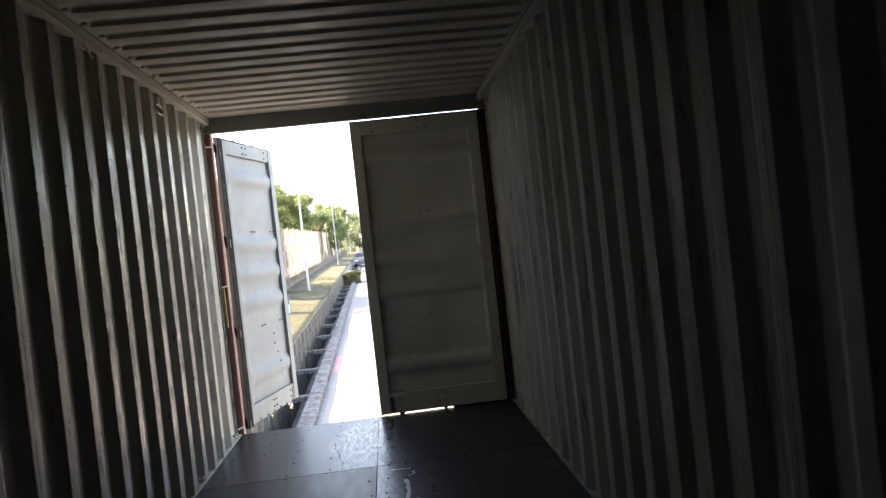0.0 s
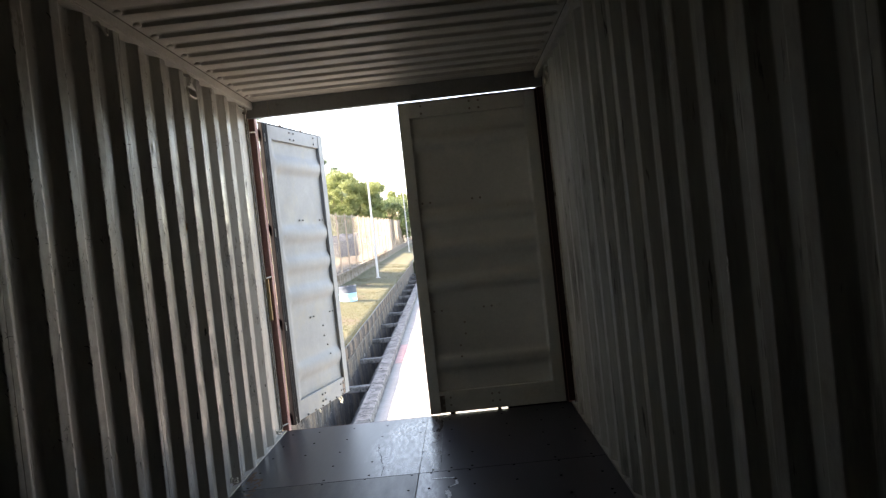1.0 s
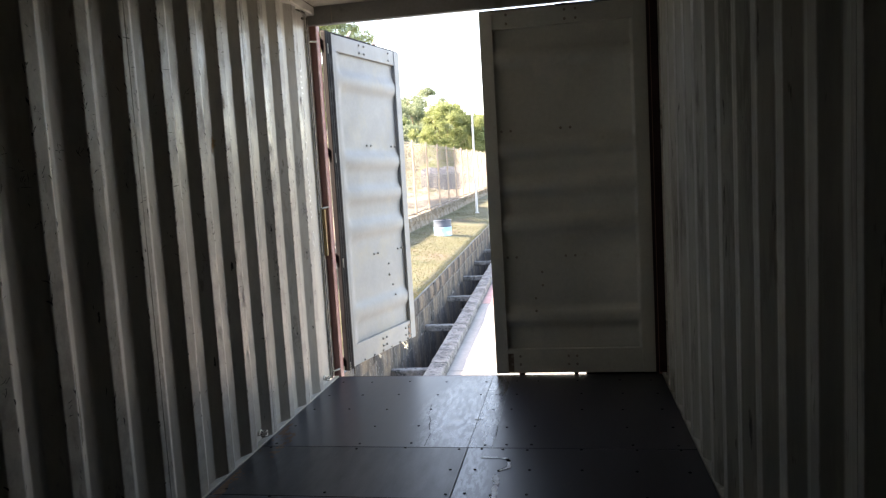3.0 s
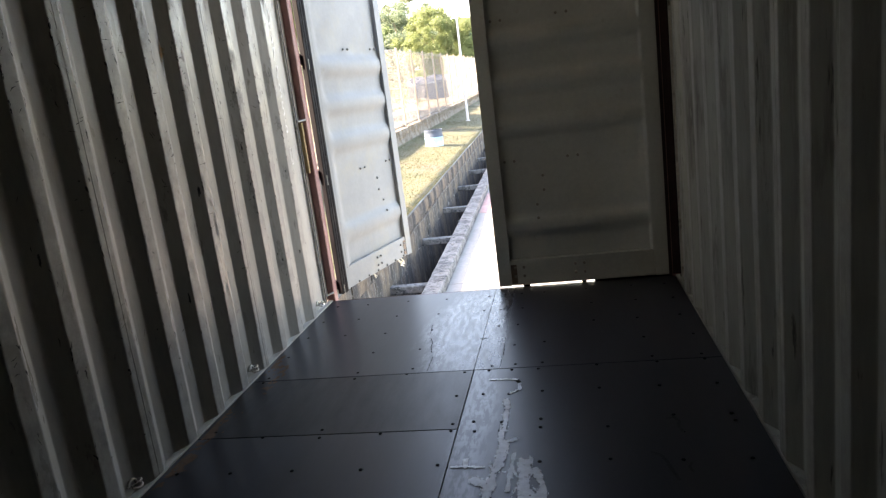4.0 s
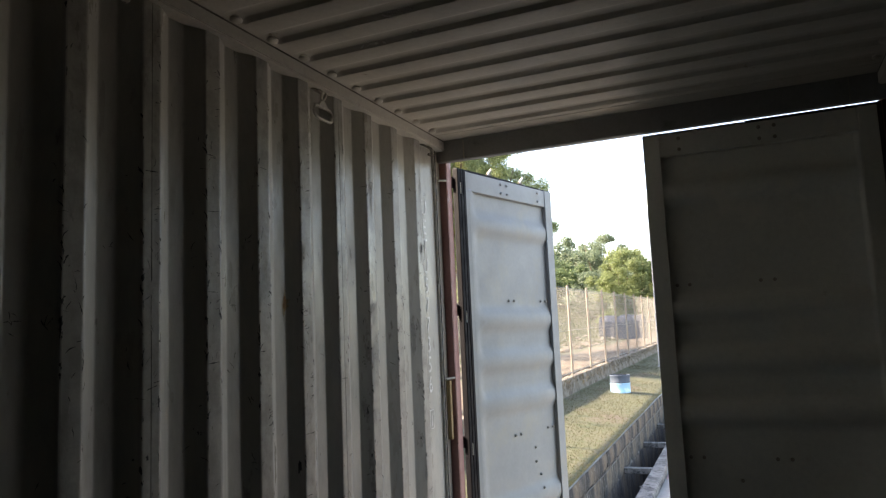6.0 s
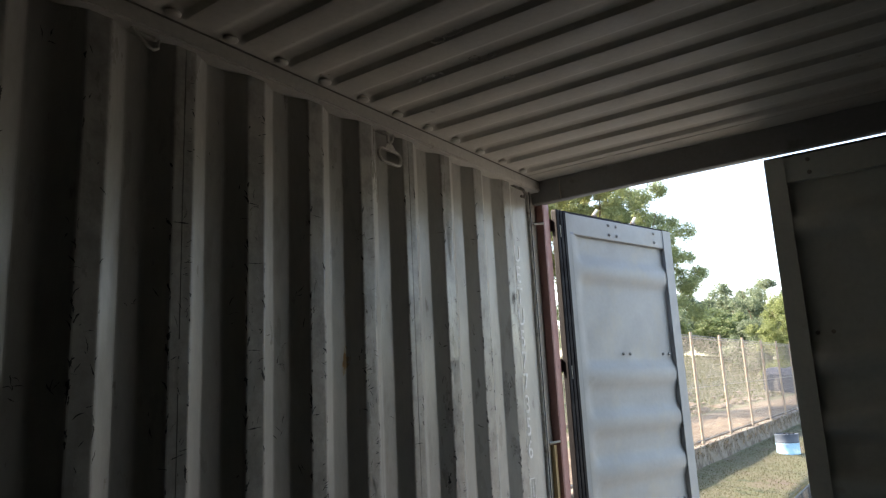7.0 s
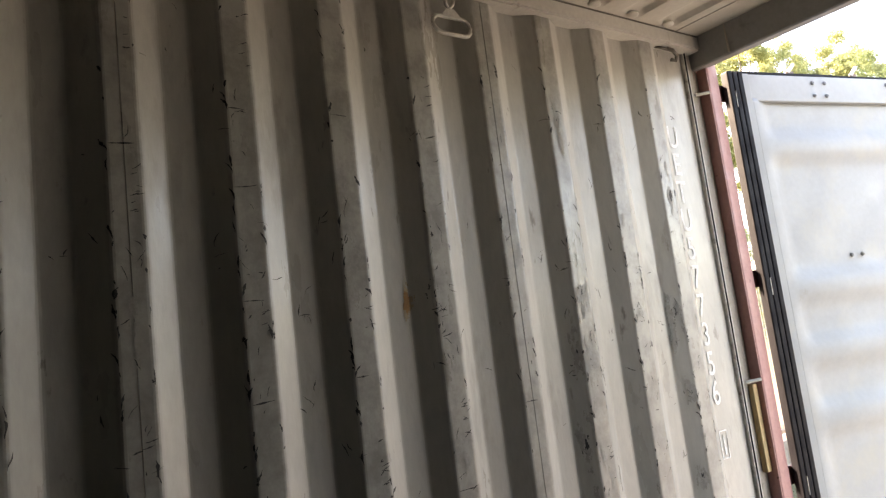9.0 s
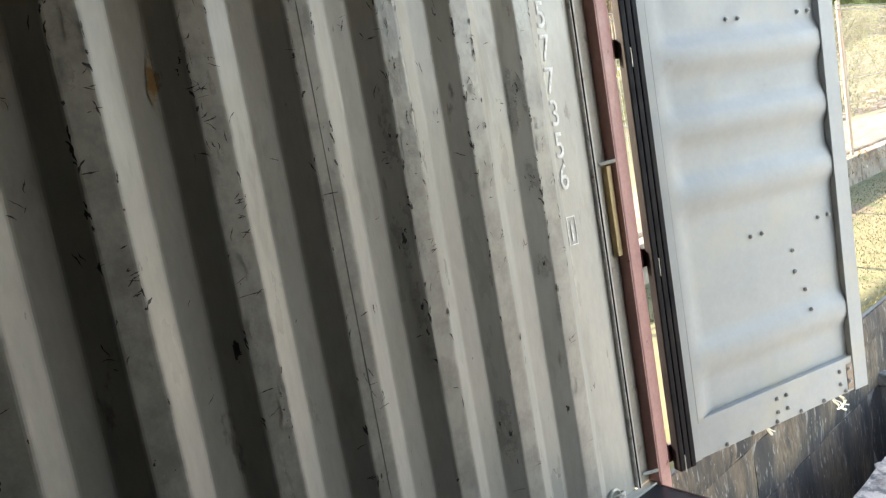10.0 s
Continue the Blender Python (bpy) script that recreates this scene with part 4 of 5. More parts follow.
BAMBOO_NEAR = "tall feathery bamboo-like tree with pale yellow-green leaves"
BANK = "grey-green tree standing on the far bank"
for seed, (x, y, h, sp, mt, cnt, sz, st, low, lab) in enumerate((
        (-9.8, 25.5, 10.2, 2.8, M_PLUME, 120000, 0.032, 5, 0.08, BAMBOO_NEAR),
        (-12.2, 26.4, 10.6, 2.6, M_BAMBOO, 90000, 0.036, 4, 0.2, BAMBOO_NEAR),
        (-14.1, 24.3, 11.2, 2.7, M_BAMBOO, 80000, 0.036, 4, 0.2, BAMBOO_NEAR),
        (-16.0, 21.2, 10.4, 2.9, M_BAMBOO, 70000, 0.038, 4, 0.2, BAMBOO_NEAR),
        (-9.0, 55.6, 7.6, 3.8, M_CLUMP, 105000, 0.046, 4, 0.05, "broad rounded bamboo clump with yellow-green leaves"),
        (-13.3, 65.4, 8.2, 3.8, M_HAZED, 37700, 0.088, 2, 0.0, BANK),
        (-18.8, 77.2, 7.6, 4.6, M_HAZED, 43500, 0.096, 2, 0.0, BANK),
        (-12.2, 85.5, 7.4, 4.4, M_HAZED, 37700, 0.096, 2, 0.0, BANK),
        (-25.7, 74.8, 8.0, 4.8, M_HAZED, 40600, 0.096, 2, 0.0, BANK),
        (-18.3, 69.2, 7.2, 3.8, M_HAZED, 37700, 0.096, 2, 0.0, BANK),
        (-16.3, 77.3, 6.8, 1.9, M_HAZED, 8700, 0.128, 1, 0.5, "slim tall grey-green tree standing on the far bank"),
        (-22.8, 65.0, 5.8, 3.6, M_TREE, 26100, 0.092, 2, 0.0, "dark green tree standing on the far bank"),
        (-28.0, 58.7, 6.2, 3.6, M_HAZED, 26100, 0.092, 2, 0.0, BANK),
        (-32.5, 48.5, 6.5, 3.8, M_TREE, 26100, 0.092, 2, 0.0, "dark green tree standing on the far bank"),
        (-12.5, 59.5, 4.6, 3.2, M_HAZED, 20300, 0.088, 3, 0.0, BANK),
        (-16.3, 62.3, 4.4, 3.2, M_TREE, 20300, 0.088, 3, 0.0, BANK),
        (-20.0, 59.1, 4.0, 3.2, M_HAZED, 20300, 0.088, 3, 0.0, BANK),
        (-24.3, 54.9, 4.2, 3.2, M_TREE, 20300, 0.088, 3, 0.0, BANK),
        (-6.3, 69.8, 5.6, 3.0, M_TREE, 20300, 0.096, 3, 0.0, "dark green tree behind the fence"),
        (-10.6, 81.6, 7.2, 3.2, M_CLUMP, 18000, 0.12, 3, 0.05, "yellow-green tree behind the fence"),
        (-7.9, 95.7, 6.8, 3.8, M_CLUMP, 16000, 0.14, 3, 0.05, "pale green tree far behind the fence"),
        (-3.7, 111.9, 6.8, 4.2, M_HAZED, 20300, 0.128, 2, 0.05, "grey-green tree far behind the fence"),
        (3.3, 118.3, 7.5, 4.6, M_HAZED, 20300, 0.128, 2, 0.05, "grey-green tree far behind the fence"))):
    tree("tree", lab, x, y, gz(x, y), h, sp, mt, 10 + seed, cnt, sz, st, droop=0.5 if mt in (M_BAMBOO, M_PLUME, M_CLUMP) else 0.2, long=4.0 if y < 30 else 3.0 if mt == M_CLUMP else 1.9, low=low, clumps=150 if y < 30 else 70)


# ---- low growth ----
def blades(name, label, n, place, height, width, material, seed):
    """Thin bent blades of grass, or weeds, strewn by place(rng) -> x, y, z."""
    rng = np.random.default_rng(seed)
    verts, faces = [], []
    for k in range(n):
        x, y, z = place(rng)
        a, hh = rng.uniform(0, math.tau), height * rng.uniform(0.5, 1.4)
        dx, dy = math.cos(a) * width, math.sin(a) * width
        lx, ly = rng.normal(0, hh * 0.45, 2)
        i = len(verts)
        verts += [(x - dx, y - dy, z - 0.01), (x + dx, y + dy, z - 0.01), (x + lx * 0.4 + dx * 0.7, y + ly * 0.4 + dy * 0.7, z + hh * 0.6), (x + lx, y + ly, z + hh)]
        faces += [(i, i + 1, i + 2), (i, i + 2, i + 3)]
    me = bpy.data.meshes.new(name)
    me.from_pydata(verts, [], faces)
    me.materials.append(material)
    return tagged(new(name, me), label, "grass", kind="stuff")


def on_verge(rng):
    v = 3.5 + 34 * rng.random() ** 1.5
    u = min(rng.uniform(FENCE_U + 0.2, FAR_U + 0.08), FAR_U - 0.02 - 0.02 * rng.random())
    p = out(u, v, ground_z(u, v))
    return p.x, p.y, p.z


def by_fence(rng):
    v = rng.uniform(6, 45)
    u = FENCE_U + rng.normal(0.0, 0.22)
    p = out(u, v, -0.30 + 0.22 * rng.random())
    return p.x, p.y, p.z


def on_bank(rng):
    v = rng.uniform(15, 75)
    u = -5.9 - 10 * rng.random()
    p = out(u, v, ground_z(u, v))
    return p.x, p.y, p.z


M_SCRUB = leafy("scrub_leaves", (0.048, 0.062, 0.018), (0.085, 0.088, 0.032))
M_GRASSB = leafy("grass_blades", (0.062, 0.067, 0.028), (0.105, 0.095, 0.048))
blades("grass", "short dry yellow-green grass on the verge", 42000, on_verge, 0.020, 0.005, M_GRASSB, 3)
blades("weeds", "dry weeds and roots along the fence footing", 5200, by_fence, 0.06, 0.006, M_WEED, 4)
blades("scrub", "low green scrub on the bank behind the fence", 15000, on_bank, 0.16, 0.03, M_SCRUB, 5)

# crumbling soil heaped over the footing and down to the track
bm = bmesh.new()
rows = []
for k in range(300):
    v = -5.0 + 0.15 * k
    row = []
    for q in range(15):
        f = q / 14
        spill = 0.10 + 0.13 * noise.noise((v * 1.1, 3.0, 1.0)) + 0.06 * noise.noise((v * 4.0, 5.0, 1.0))
        u = FENCE_U + spill - f * 1.9
        lump = 0.055 * noise.noise((u * 3.0, v * 2.0, 7.0)) + 0.035 * noise.noise((u * 8.0, v * 6.0, 2.0))
        row.append(bm.verts.new(out(u, v, -0.62 if q == 0 else -0.24 + lump if q == 1 else -0.30 if q == 14 else -0.055 + lump * 1.4)))
    rows.append(row)
for A, B in zip(rows, rows[1:]):
    for q in range(14):
        bm.faces.new((A[q], A[q + 1], B[q + 1], B[q]))
tagged(part("earth_bank", bm, M_DIRT, smooth=True), "crumbling tan soil heaped along the fence footing", "soil bank", kind="structure")

bm = bmesh.new()
rng = random.Random(9)
for k in range(240):
    u, v = -5.8 - abs(rng.gauss(0, 1.1)), rng.uniform(14, 46)
    w = rng.uniform(0.06, 0.22)
    bmesh.ops.create_icosphere(bm, subdivisions=1, radius=1.0, matrix=Matrix.Translation(out(u, v, ground_z(u, v) + w * 0.2)) @ Matrix.Rotation(rng.uniform(0, 3), 4, "Z") @ Matrix.Diagonal((w, w * rng.uniform(0.8, 2.0), w * 0.6, 1)))
tagged(part("rubble", bm, mat("pale_rubble", (0.14, 0.12, 0.10), 0.9, grain=0.3, grain_scale=12, spots=[(2.0, 0.45, 0.6, (0.10, 0.07, 0.05))])), "broken pale rubble and soil beside the dirt track", "rubble", kind="stuff")

bush = thing("bush", "low green bush on the culvert mound", "bush", m=Matrix.Translation(out(0.05, 40.6, -0.85)))
me = raw_leaves([((-0.2, 0, 0), (0.4, 0.5, 0.25), 900), ((0.3, 0.3, 0.05), (0.35, 0.5, 0.28), 900)], 0.05, 77)
me.materials.append(M_SCRUB)
part("leaves", me, None, bush)
part("stem", rod(bmesh.new(), (0, 0, -0.15), (0.05, 0.05, 0.12), 0.02, 0.01, sides=6), M_BARK, bush)

# ---- far things ----
tarp = thing("tarpaulin_heap", "heap under a dull blue tarpaulin behind the fence", "tarpaulin", m=Matrix.Translation(out(-5.95, 47.0, -0.1)) @ Matrix.Diagonal((0.65, 0.9, 1.3, 1)))
bm = bmesh.new()
rows = []
for k in range(9):
    x = -2.2 + 4.4 * k / 8
    rows.append([bm.verts.new((x + 0.1 * noise.noise((k, j, 0)), 1.4 * math.cos(math.pi * j / 8), -0.05 + (1.25 + 0.2 * noise.noise((k * 0.7, j * 0.6, 2))) * math.sin(math.pi * j / 8) ** 0.3)) for j in range(9)])
for A, B in zip(rows, rows[1:]):
    for j in range(8):
        bm.faces.new((A[j], A[j + 1], B[j + 1], B[j]))
bm.faces.new(rows[0])
bm.faces.new(rows[-1][::-1])
part("cover", bm, M_TARP, tarp)


# ---- fittings on the walls ----
def stadium(w, h, n=6):
    pts = []
    for cx, a0 in ((w / 2 - h / 2, -90), (-(w / 2 - h / 2), 90)):
        for k in range(n + 1):
            a = radians(a0 + 180 * k / n)
            pts.append((cx + h / 2 * math.cos(a), h / 2 * math.sin(a)))
    return pts


def lashing_ring(side, y, kind):
    """A steel lashing point under the top rail: a hanging strap loop, a folded hook or an open hook."""
    ring = thing("lashing_ring", {"loop": "pale steel strap loop hanging from a hook on the corrugated wall", "folded": "folded steel lashing hook on the corrugated wall",
                                  "hook": "open steel lashing hook under the top rail", "floor": "small steel lashing ring at the foot of the corrugated wall"}[kind], "lashing ring", group="lashing rings",
                 m=Matrix.Translation((side * (W + DEEP - 0.006), y, 2.640 if kind != "floor" else 0.03)) @ Matrix.Diagonal((-side, 1, 1, 1)))
    if kind == "floor":
        part("eye", tube(bmesh.new(), [(0.004, 0.028 * math.cos(a * 0.5), 0.012 + 0.026 * math.sin(a * 0.5)) for a in range(7)], 0.006), M_RING, ring)
        part("loop", tube(bmesh.new(), [(0.012 + 0.03 * abs(math.sin(a * math.tau / 14)), 0.030 * math.cos(a * math.tau / 14), 0.022 + 0.012 * math.sin(a * math.tau / 14)) for a in range(14)], 0.005, closed=True), M_RING, ring)
        return ring
    part("bar", tube(bmesh.new(), [(0.0, -0.045, 0.012), (0.012, -0.040, 0.0), (0.026, -0.03, -0.008), (0.030, 0.0, -0.012), (0.026, 0.03, -0.008), (0.012, 0.040, 0.0), (0.0, 0.045, 0.012)], 0.006), M_OLD if kind == "folded" else M_RING, ring)
    if kind == "loop":
        part("hook", tube(bmesh.new(), [(0.030, -0.012, -0.004), (0.042, -0.012, -0.020), (0.034, -0.004, -0.040), (0.030, 0.010, -0.050), (0.034, 0.022, -0.036), (0.040, 0.026, -0.010)], 0.0065), M_RING, ring)
        lp = part("strap_loop", tube(bmesh.new(), [(0.030 - 0.1 * b_, a + 0.013, -0.106 + b_) for a, b_ in stadium(0.146, 0.060)], 0.0068, closed=True), M_RING, ring)
        part("neck", prism(bmesh.new(), [(0.000, -0.050), (0.026, -0.050), (0.046, -0.070), (0.046, -0.078), (-0.020, -0.078), (-0.020, -0.070)], lambda a, b_, d: (d, a, b_), 0.026, 0.034), M_RING, lp)
    elif kind == "folded":
        part("hook", tube(bmesh.new(), [(0.032, 0.0, -0.010), (0.045, 0.02, -0.020), (0.040, 0.05, -0.034), (0.026, 0.058, -0.05), (0.018, 0.04, -0.045)], 0.0085), M_OLD, ring)
    else:
        part("hook", tube(bmesh.new(), [(0.030, -0.045, 0.004), (0.038, -0.040, -0.016), (0.040, -0.012, -0.034), (0.040, 0.004, -0.046), (0.040, 0.022, -0.050), (0.038, 0.036, -0.040), (0.036, 0.038, -0.022), (0.032, 0.046, -0.010)], 0.005), M_RING, ring)
    return ring


for y, kind in ((0.104, "folded"), (-1.008, "loop"), (-2.120, "hook")):
    lashing_ring(-1, y, kind)
for y in (0.104, -1.008, -2.120, -3.232):
    lashing_ring(-1, y, "floor")
lashing_ring(1, -0.174, "loop")

# stencilled number on the last sloping face of the wall
marking = thing("painted_marking", "white stencilled container number painted down the wall", "marking")


def letter(ch, z, size=0.128):
    cu = bpy.data.curves.new("character", "FONT")
    cu.body, cu.size, cu.align_x, cu.extrude, cu.offset = ch, size, "CENTER", 0.0004, 0.0008
    tmp = bpy.data.objects.new("character", cu)
    scene.collection.objects.link(tmp)
    bpy.context.view_layer.update()
    me = bpy.data.meshes.new_from_object(tmp.evaluated_get(bpy.context.evaluated_depsgraph_get()))
    bpy.data.objects.remove(tmp)
    me.materials.clear()
    me.materials.append(M_WHITE)
    o = part("character", me, None, marking)
    o.matrix_basis = Matrix(((0, 0, 1, -W - DEEP + 0.0026), (1, 0, 0, 0.094), (0, 1, 0, z), (0, 0, 0, 1))) @ Matrix.Diagonal((0.78, 1, 1, 1))
    return o


for i, ch in enumerate("UETU"):
    letter(ch, 2.225 - 0.113 * i)
for i, ch in enumerate("577356"):
    letter(ch, 1.772 - 0.112 * i)
letter("1", 1.025, 0.105)
bm = bmesh.new()
for y0, y1, z0, z1 in ((0.070, 0.074, 1.01, 1.115), (0.114, 0.118, 1.01, 1.115), (0.074, 0.114, 1.111, 1.115), (0.074, 0.114, 1.01, 1.014)):
    box(bm, -W - DEEP + 0.0022, -W - DEEP + 0.0030, y0, y1, z0, z1)
part("number_box", bm, M_WHITE, marking)
# ties that hang under the open leaf
for x, n in ((0.52, 3), (0.95, 4), (0.99, 5)):
    tie = thing("plastic_tie", "frayed white tie hanging from the open door leaf", "tie", group="ties", m=door_1.matrix_world @ Matrix.Translation((x, 0.02, 0.018)))
    pts = [(random.uniform(-.02, .02), random.uniform(-.01, .01), -0.020 * k) for k in range(n)]
    part("strand", tube(bmesh.new(), pts, 0.006, sides=6), M_ROPE, tie)
    part("strand", tube(bmesh.new(), [(p[0] + 0.03 * (k / n), p[1], p[2] * 0.8) for k, p in enumerate(pts)], 0.003, sides=6), M_ROPE, tie)


# ---- wear ----
def patch(name, label, u0, u1, v0, v1, cell, keep, fn, material, parent):
    """Irregular flat patches: the cells of a fine net that keep(u, v) lets stand; fn gives the place."""
    verts, faces, at = [], [], {}
    nu, nv = int((u1 - u0) / cell), int((v1 - v0) / cell)

    def vert(i, j):
        if (i, j) not in at:
            at[(i, j)] = len(verts)
            verts.append(fn(u0 + i * cell, v0 + j * cell))
        return at[(i, j)]
    for i in range(nu):
        for j in range(nv):
            if keep(u0 + (i + 0.5) * cell, v0 + (j + 0.5) * cell):
                faces.append((vert(i, j), vert(i + 1, j), vert(i + 1, j + 1), vert(i, j + 1)))
    me = bpy.data.meshes.new(name)
    me.from_pydata(verts, [], faces)
    me.materials.append(material)
    return tagged(part(name, me, None, parent, label), kind="stuff")


SCRAPES = (   # half width, then the way of each stroke over the floor
    (0.007, (0.091, -1.200), (0.150, -1.203), (0.218, -1.213)),
    (0.008, (0.232, -1.265), (0.237, -1.323), (0.200, -1.361)),
    (0.014, (0.178, -1.43), (0.193, -1.50), (0.195, -1.60), (0.190, -1.70), (0.184, -1.79), (0.206, -1.815), (0.242, -1.786)),
    (0.022, (0.206, -1.815), (0.195, -1.90), (0.186, -2.00), (0.170, -2.08), (0.163, -2.20), (0.17, -2.40)),
    (0.008, (0.017, -1.984), (0.060, -1.982), (0.135, -1.994)),
    (0.012, (0.064, -1.934), (0.070, -1.985)),
    (0.020, (0.110, -2.075), (0.160, -2.12), (0.165, -2.30)),
    (0.034, (0.292, -1.965), (0.290, -2.08), (0.30, -2.25), (0.28, -2.5)),
    (0.018, (0.330, -2.02), (0.355, -2.12), (0.345, -2.30)),
    (0.010, (0.244, -1.90), (0.240, -2.00), (0.235, -2.15)))
STAINS = ((0.006, (0.834, -1.667), (0.862, -1.658), (0.878, -1.690), (0.868, -1.735), (0.880, -1.780)),
          (0.007, (0.748, -1.925), (0.775, -1.945), (0.790, -1.990), (0.796, -2.04), (0.812, -2.108)),
          (0.005, (0.872, -2.003), (0.858, -2.03), (0.866, -2.06)))
CUTS = ((0.0035, (-0.016, -0.631), (0.000, -0.628), (0.026, -0.632)), (0.0022, (-0.305, -0.577), (-0.283, -0.650), (-0.281, -0.713), (-0.262, -0.80)), (0.0016, (-0.245, -0.86), (-0.243, -1.05)),
        (0.009, (0.224, -1.228), (0.230, -1.245)), (0.0018, (0.128, -0.75), (0.132, -0.90)), (0.0018, (-0.335, -0.35), (-0.32, -0.50)))


def off_stroke(u, v, row):
    """Distance from the middle of a stroke, in its half widths."""
    best = 9.0
    for a, b_ in zip(row[1:], row[2:]):
        dx, dy = b_[0] - a[0], b_[1] - a[1]
        t = min(max(((u - a[0]) * dx + (v - a[1]) * dy) / (dx * dx + dy * dy), 0.0), 1.0)
        best = min(best, math.hypot(u - a[0] - t * dx, v - a[1] - t * dy) / row[0])
    return best


def scraped(u, v):
    n = 0.55 * noise.noise((u * 40, v * 14, 1.0)) + 0.45 * noise.noise((u * 110, v * 40, 2.0)) + 0.3 * noise.noise((u * 230, v * 160, 3.0))
    return min(off_stroke(u, v, row) for row in SCRAPES) < 0.85 + 1.2 * n


def flaked(u, v):
    """Smaller flakes past the strokes, towards the back."""
    n = noise.noise((u * 26, v * 7, 1.5)) + 0.7 * noise.noise((u * 75, v * 20, 2.5)) + 0.4 * noise.noise((u * 190, v * 130, 3.5))
    return n > 0.45 + 1.2 * abs(u - 0.21) / 0.16 + max(0, abs(v + 2.45) - 0.55) * 4


def rusty(u, v):
    n = noise.noise((u * 12, v * 5, 6.0)) + 0.6 * noise.noise((u * 50, v * 28, 7.0))
    return n > -0.1 + 1.1 * (u + 1.15) / 0.16 + max(0.0, abs(v + 1.5) - 0.5)


patch("scraped_patch", "pale scraped coating", 0.0, 0.42, -2.52, -1.18, 0.0035, scraped, lambda u, v: (u, v, 0.0034), M_SCRAPE, floor)
patch("scraped_patch", "pale scraped coating", 0.02, 0.42, -3.1, -1.9, 0.0042, flaked, lambda u, v: (u, v, 0.0030), M_SCRAPE, floor)
for row, ink in [(q, M_STAIN) for q in STAINS] + [(q, M_SCREW) for q in CUTS]:
    us_, vs = [p[0] for p in row[1:]], [p[1] for p in row[1:]]
    patch("dark_stain", "black stain in the coating", min(us_) - 0.02, max(us_) + 0.02, min(vs) - 0.02, max(vs) + 0.02, 0.0028 if row[0] > 0.004 else 0.0016,
          lambda u, v: off_stroke(u, v, row) < 0.95 + 0.6 * noise.noise((u * 120, v * 90, 6.0)), lambda u, v: (u, v, 0.0029), ink, floor)
patch("rust_dust", "brown rust dust along the wall", -1.15, -0.97, -2.3, -0.7, 0.006, rusty, lambda u, v: (u, v, 0.0030), M_DUST, floor)


def depth_at(y):
    """How far the side wall lies behind its crests at a place along it."""
    if y >= 0.068:
        return DEEP
    r = y - PITCH * math.floor(y / PITCH)
    return DEEP * (r / 0.068 if r < 0.068 else 1.0 if r < 0.140 else (0.208 - r) / 0.068 if r < 0.208 else 0.0)


def on_left_wall(y, z, lift=0.0022):
    return (-W - depth_at(y) + lift, y, z)


def scuffs(n, y0, y1, seed):
    """Ragged scratches and chips: most run along the edges of the crests, some wander over the faces."""
    rng = random.Random(seed)
    verts, faces = [], []

    def stroke(y, z, a, ln, w0, wander=0.22):
        m, turn, rows = 7, rng.gauss(0, wander), []
        for i in range(m):
            w = w0 * math.sin(math.pi * (i + 0.35) / m) * rng.uniform(0.35, 1.4)
            rows.append((y - w * math.cos(a), z + w * math.sin(a), y + w * math.cos(a), z - w * math.sin(a)))
            y, z = y + ln / m * math.sin(a), z + ln / m * math.cos(a)
            a += turn / m + rng.gauss(0, wander)
        c = len(verts)
        for ya, za, yb, zb in rows:
            verts.extend([on_left_wall(ya, za), on_left_wall(yb, zb)])
        faces.extend([(c + 2 * i, c + 2 * i + 1, c + 2 * i + 3, c + 2 * i + 2) for i in range(m - 1)])

    # lines across whole crests, and combs of short cuts at their edges
    for k, z, f in ((-6, 1.99, 0.95), (-6, 1.712, 0.8), (-6, 1.47, 0.9), (-5, 1.50, 0.6), (-4, 1.16, 1.0), (-4, 0.92, 0.6), (-3, 1.36, 0.8), (-7, 2.08, 0.9), (-6, 2.19, 0.7), (-5, 2.20, 0.8)):
        stroke(k * PITCH - 0.068, z, 1.52, 0.072 * f, 0.0019, 0.04)
    for k, za, zb, cuts in ((-5, 1.20, 1.34, 11), (-4, 1.28, 1.42, 12), (-5, 1.62, 1.72, 5), (-6, 1.60, 1.80, 7), (-2, 1.05, 1.2, 6), (-4, 2.25, 2.4, 5), (-6, 2.3, 2.5, 6), (-7, 2.3, 2.55, 6), (-7, 1.9, 2.1, 9)):
        for _ in range(cuts):
            stroke(k * PITCH - rng.uniform(0.012, 0.03), rng.uniform(za, zb), rng.gauss(1.35, 0.25), rng.uniform(0.010, 0.030), rng.uniform(0.0008, 0.0018), 0.1)
    for _ in range(n):
        k = rng.randint(math.ceil(y0 / PITCH), math.floor(y1 / PITCH))
        z = min(max(rng.choice((rng.uniform(0.2, 2.55), rng.gauss(1.6, 0.3))), 0.2), 2.55)
        if rng.random() < 0.62:
            stroke(k * PITCH + rng.choice((-0.0705, -0.0705, -0.001)) + rng.gauss(0, 0.002), z, rng.gauss(0, 0.12), rng.uniform(0.008, 0.045), rng.uniform(0.0012, 0.0036))
        else:
            y = k * PITCH + rng.choice((rng.uniform(-0.066, -0.006), rng.uniform(-0.066, -0.006), rng.uniform(-0.066, -0.006), rng.uniform(-0.12, -0.08), rng.uniform(0.08, 0.12)))
            for _ in range(rng.choice((1, 1, 3))):
                stroke(y + rng.gauss(0, 0.006), z + rng.gauss(0, 0.012), rng.choice((rng.gauss(0, 0.4), rng.gauss(0, 0.4), rng.gauss(1.4, 0.2))), rng.uniform(0.008, 0.045), rng.uniform(0.0006, 0.0018))
    me = bpy.data.meshes.new("scuff_marks")
    me.from_pydata(verts, [], faces)
    me.materials.append(M_SCUFF)
    return me


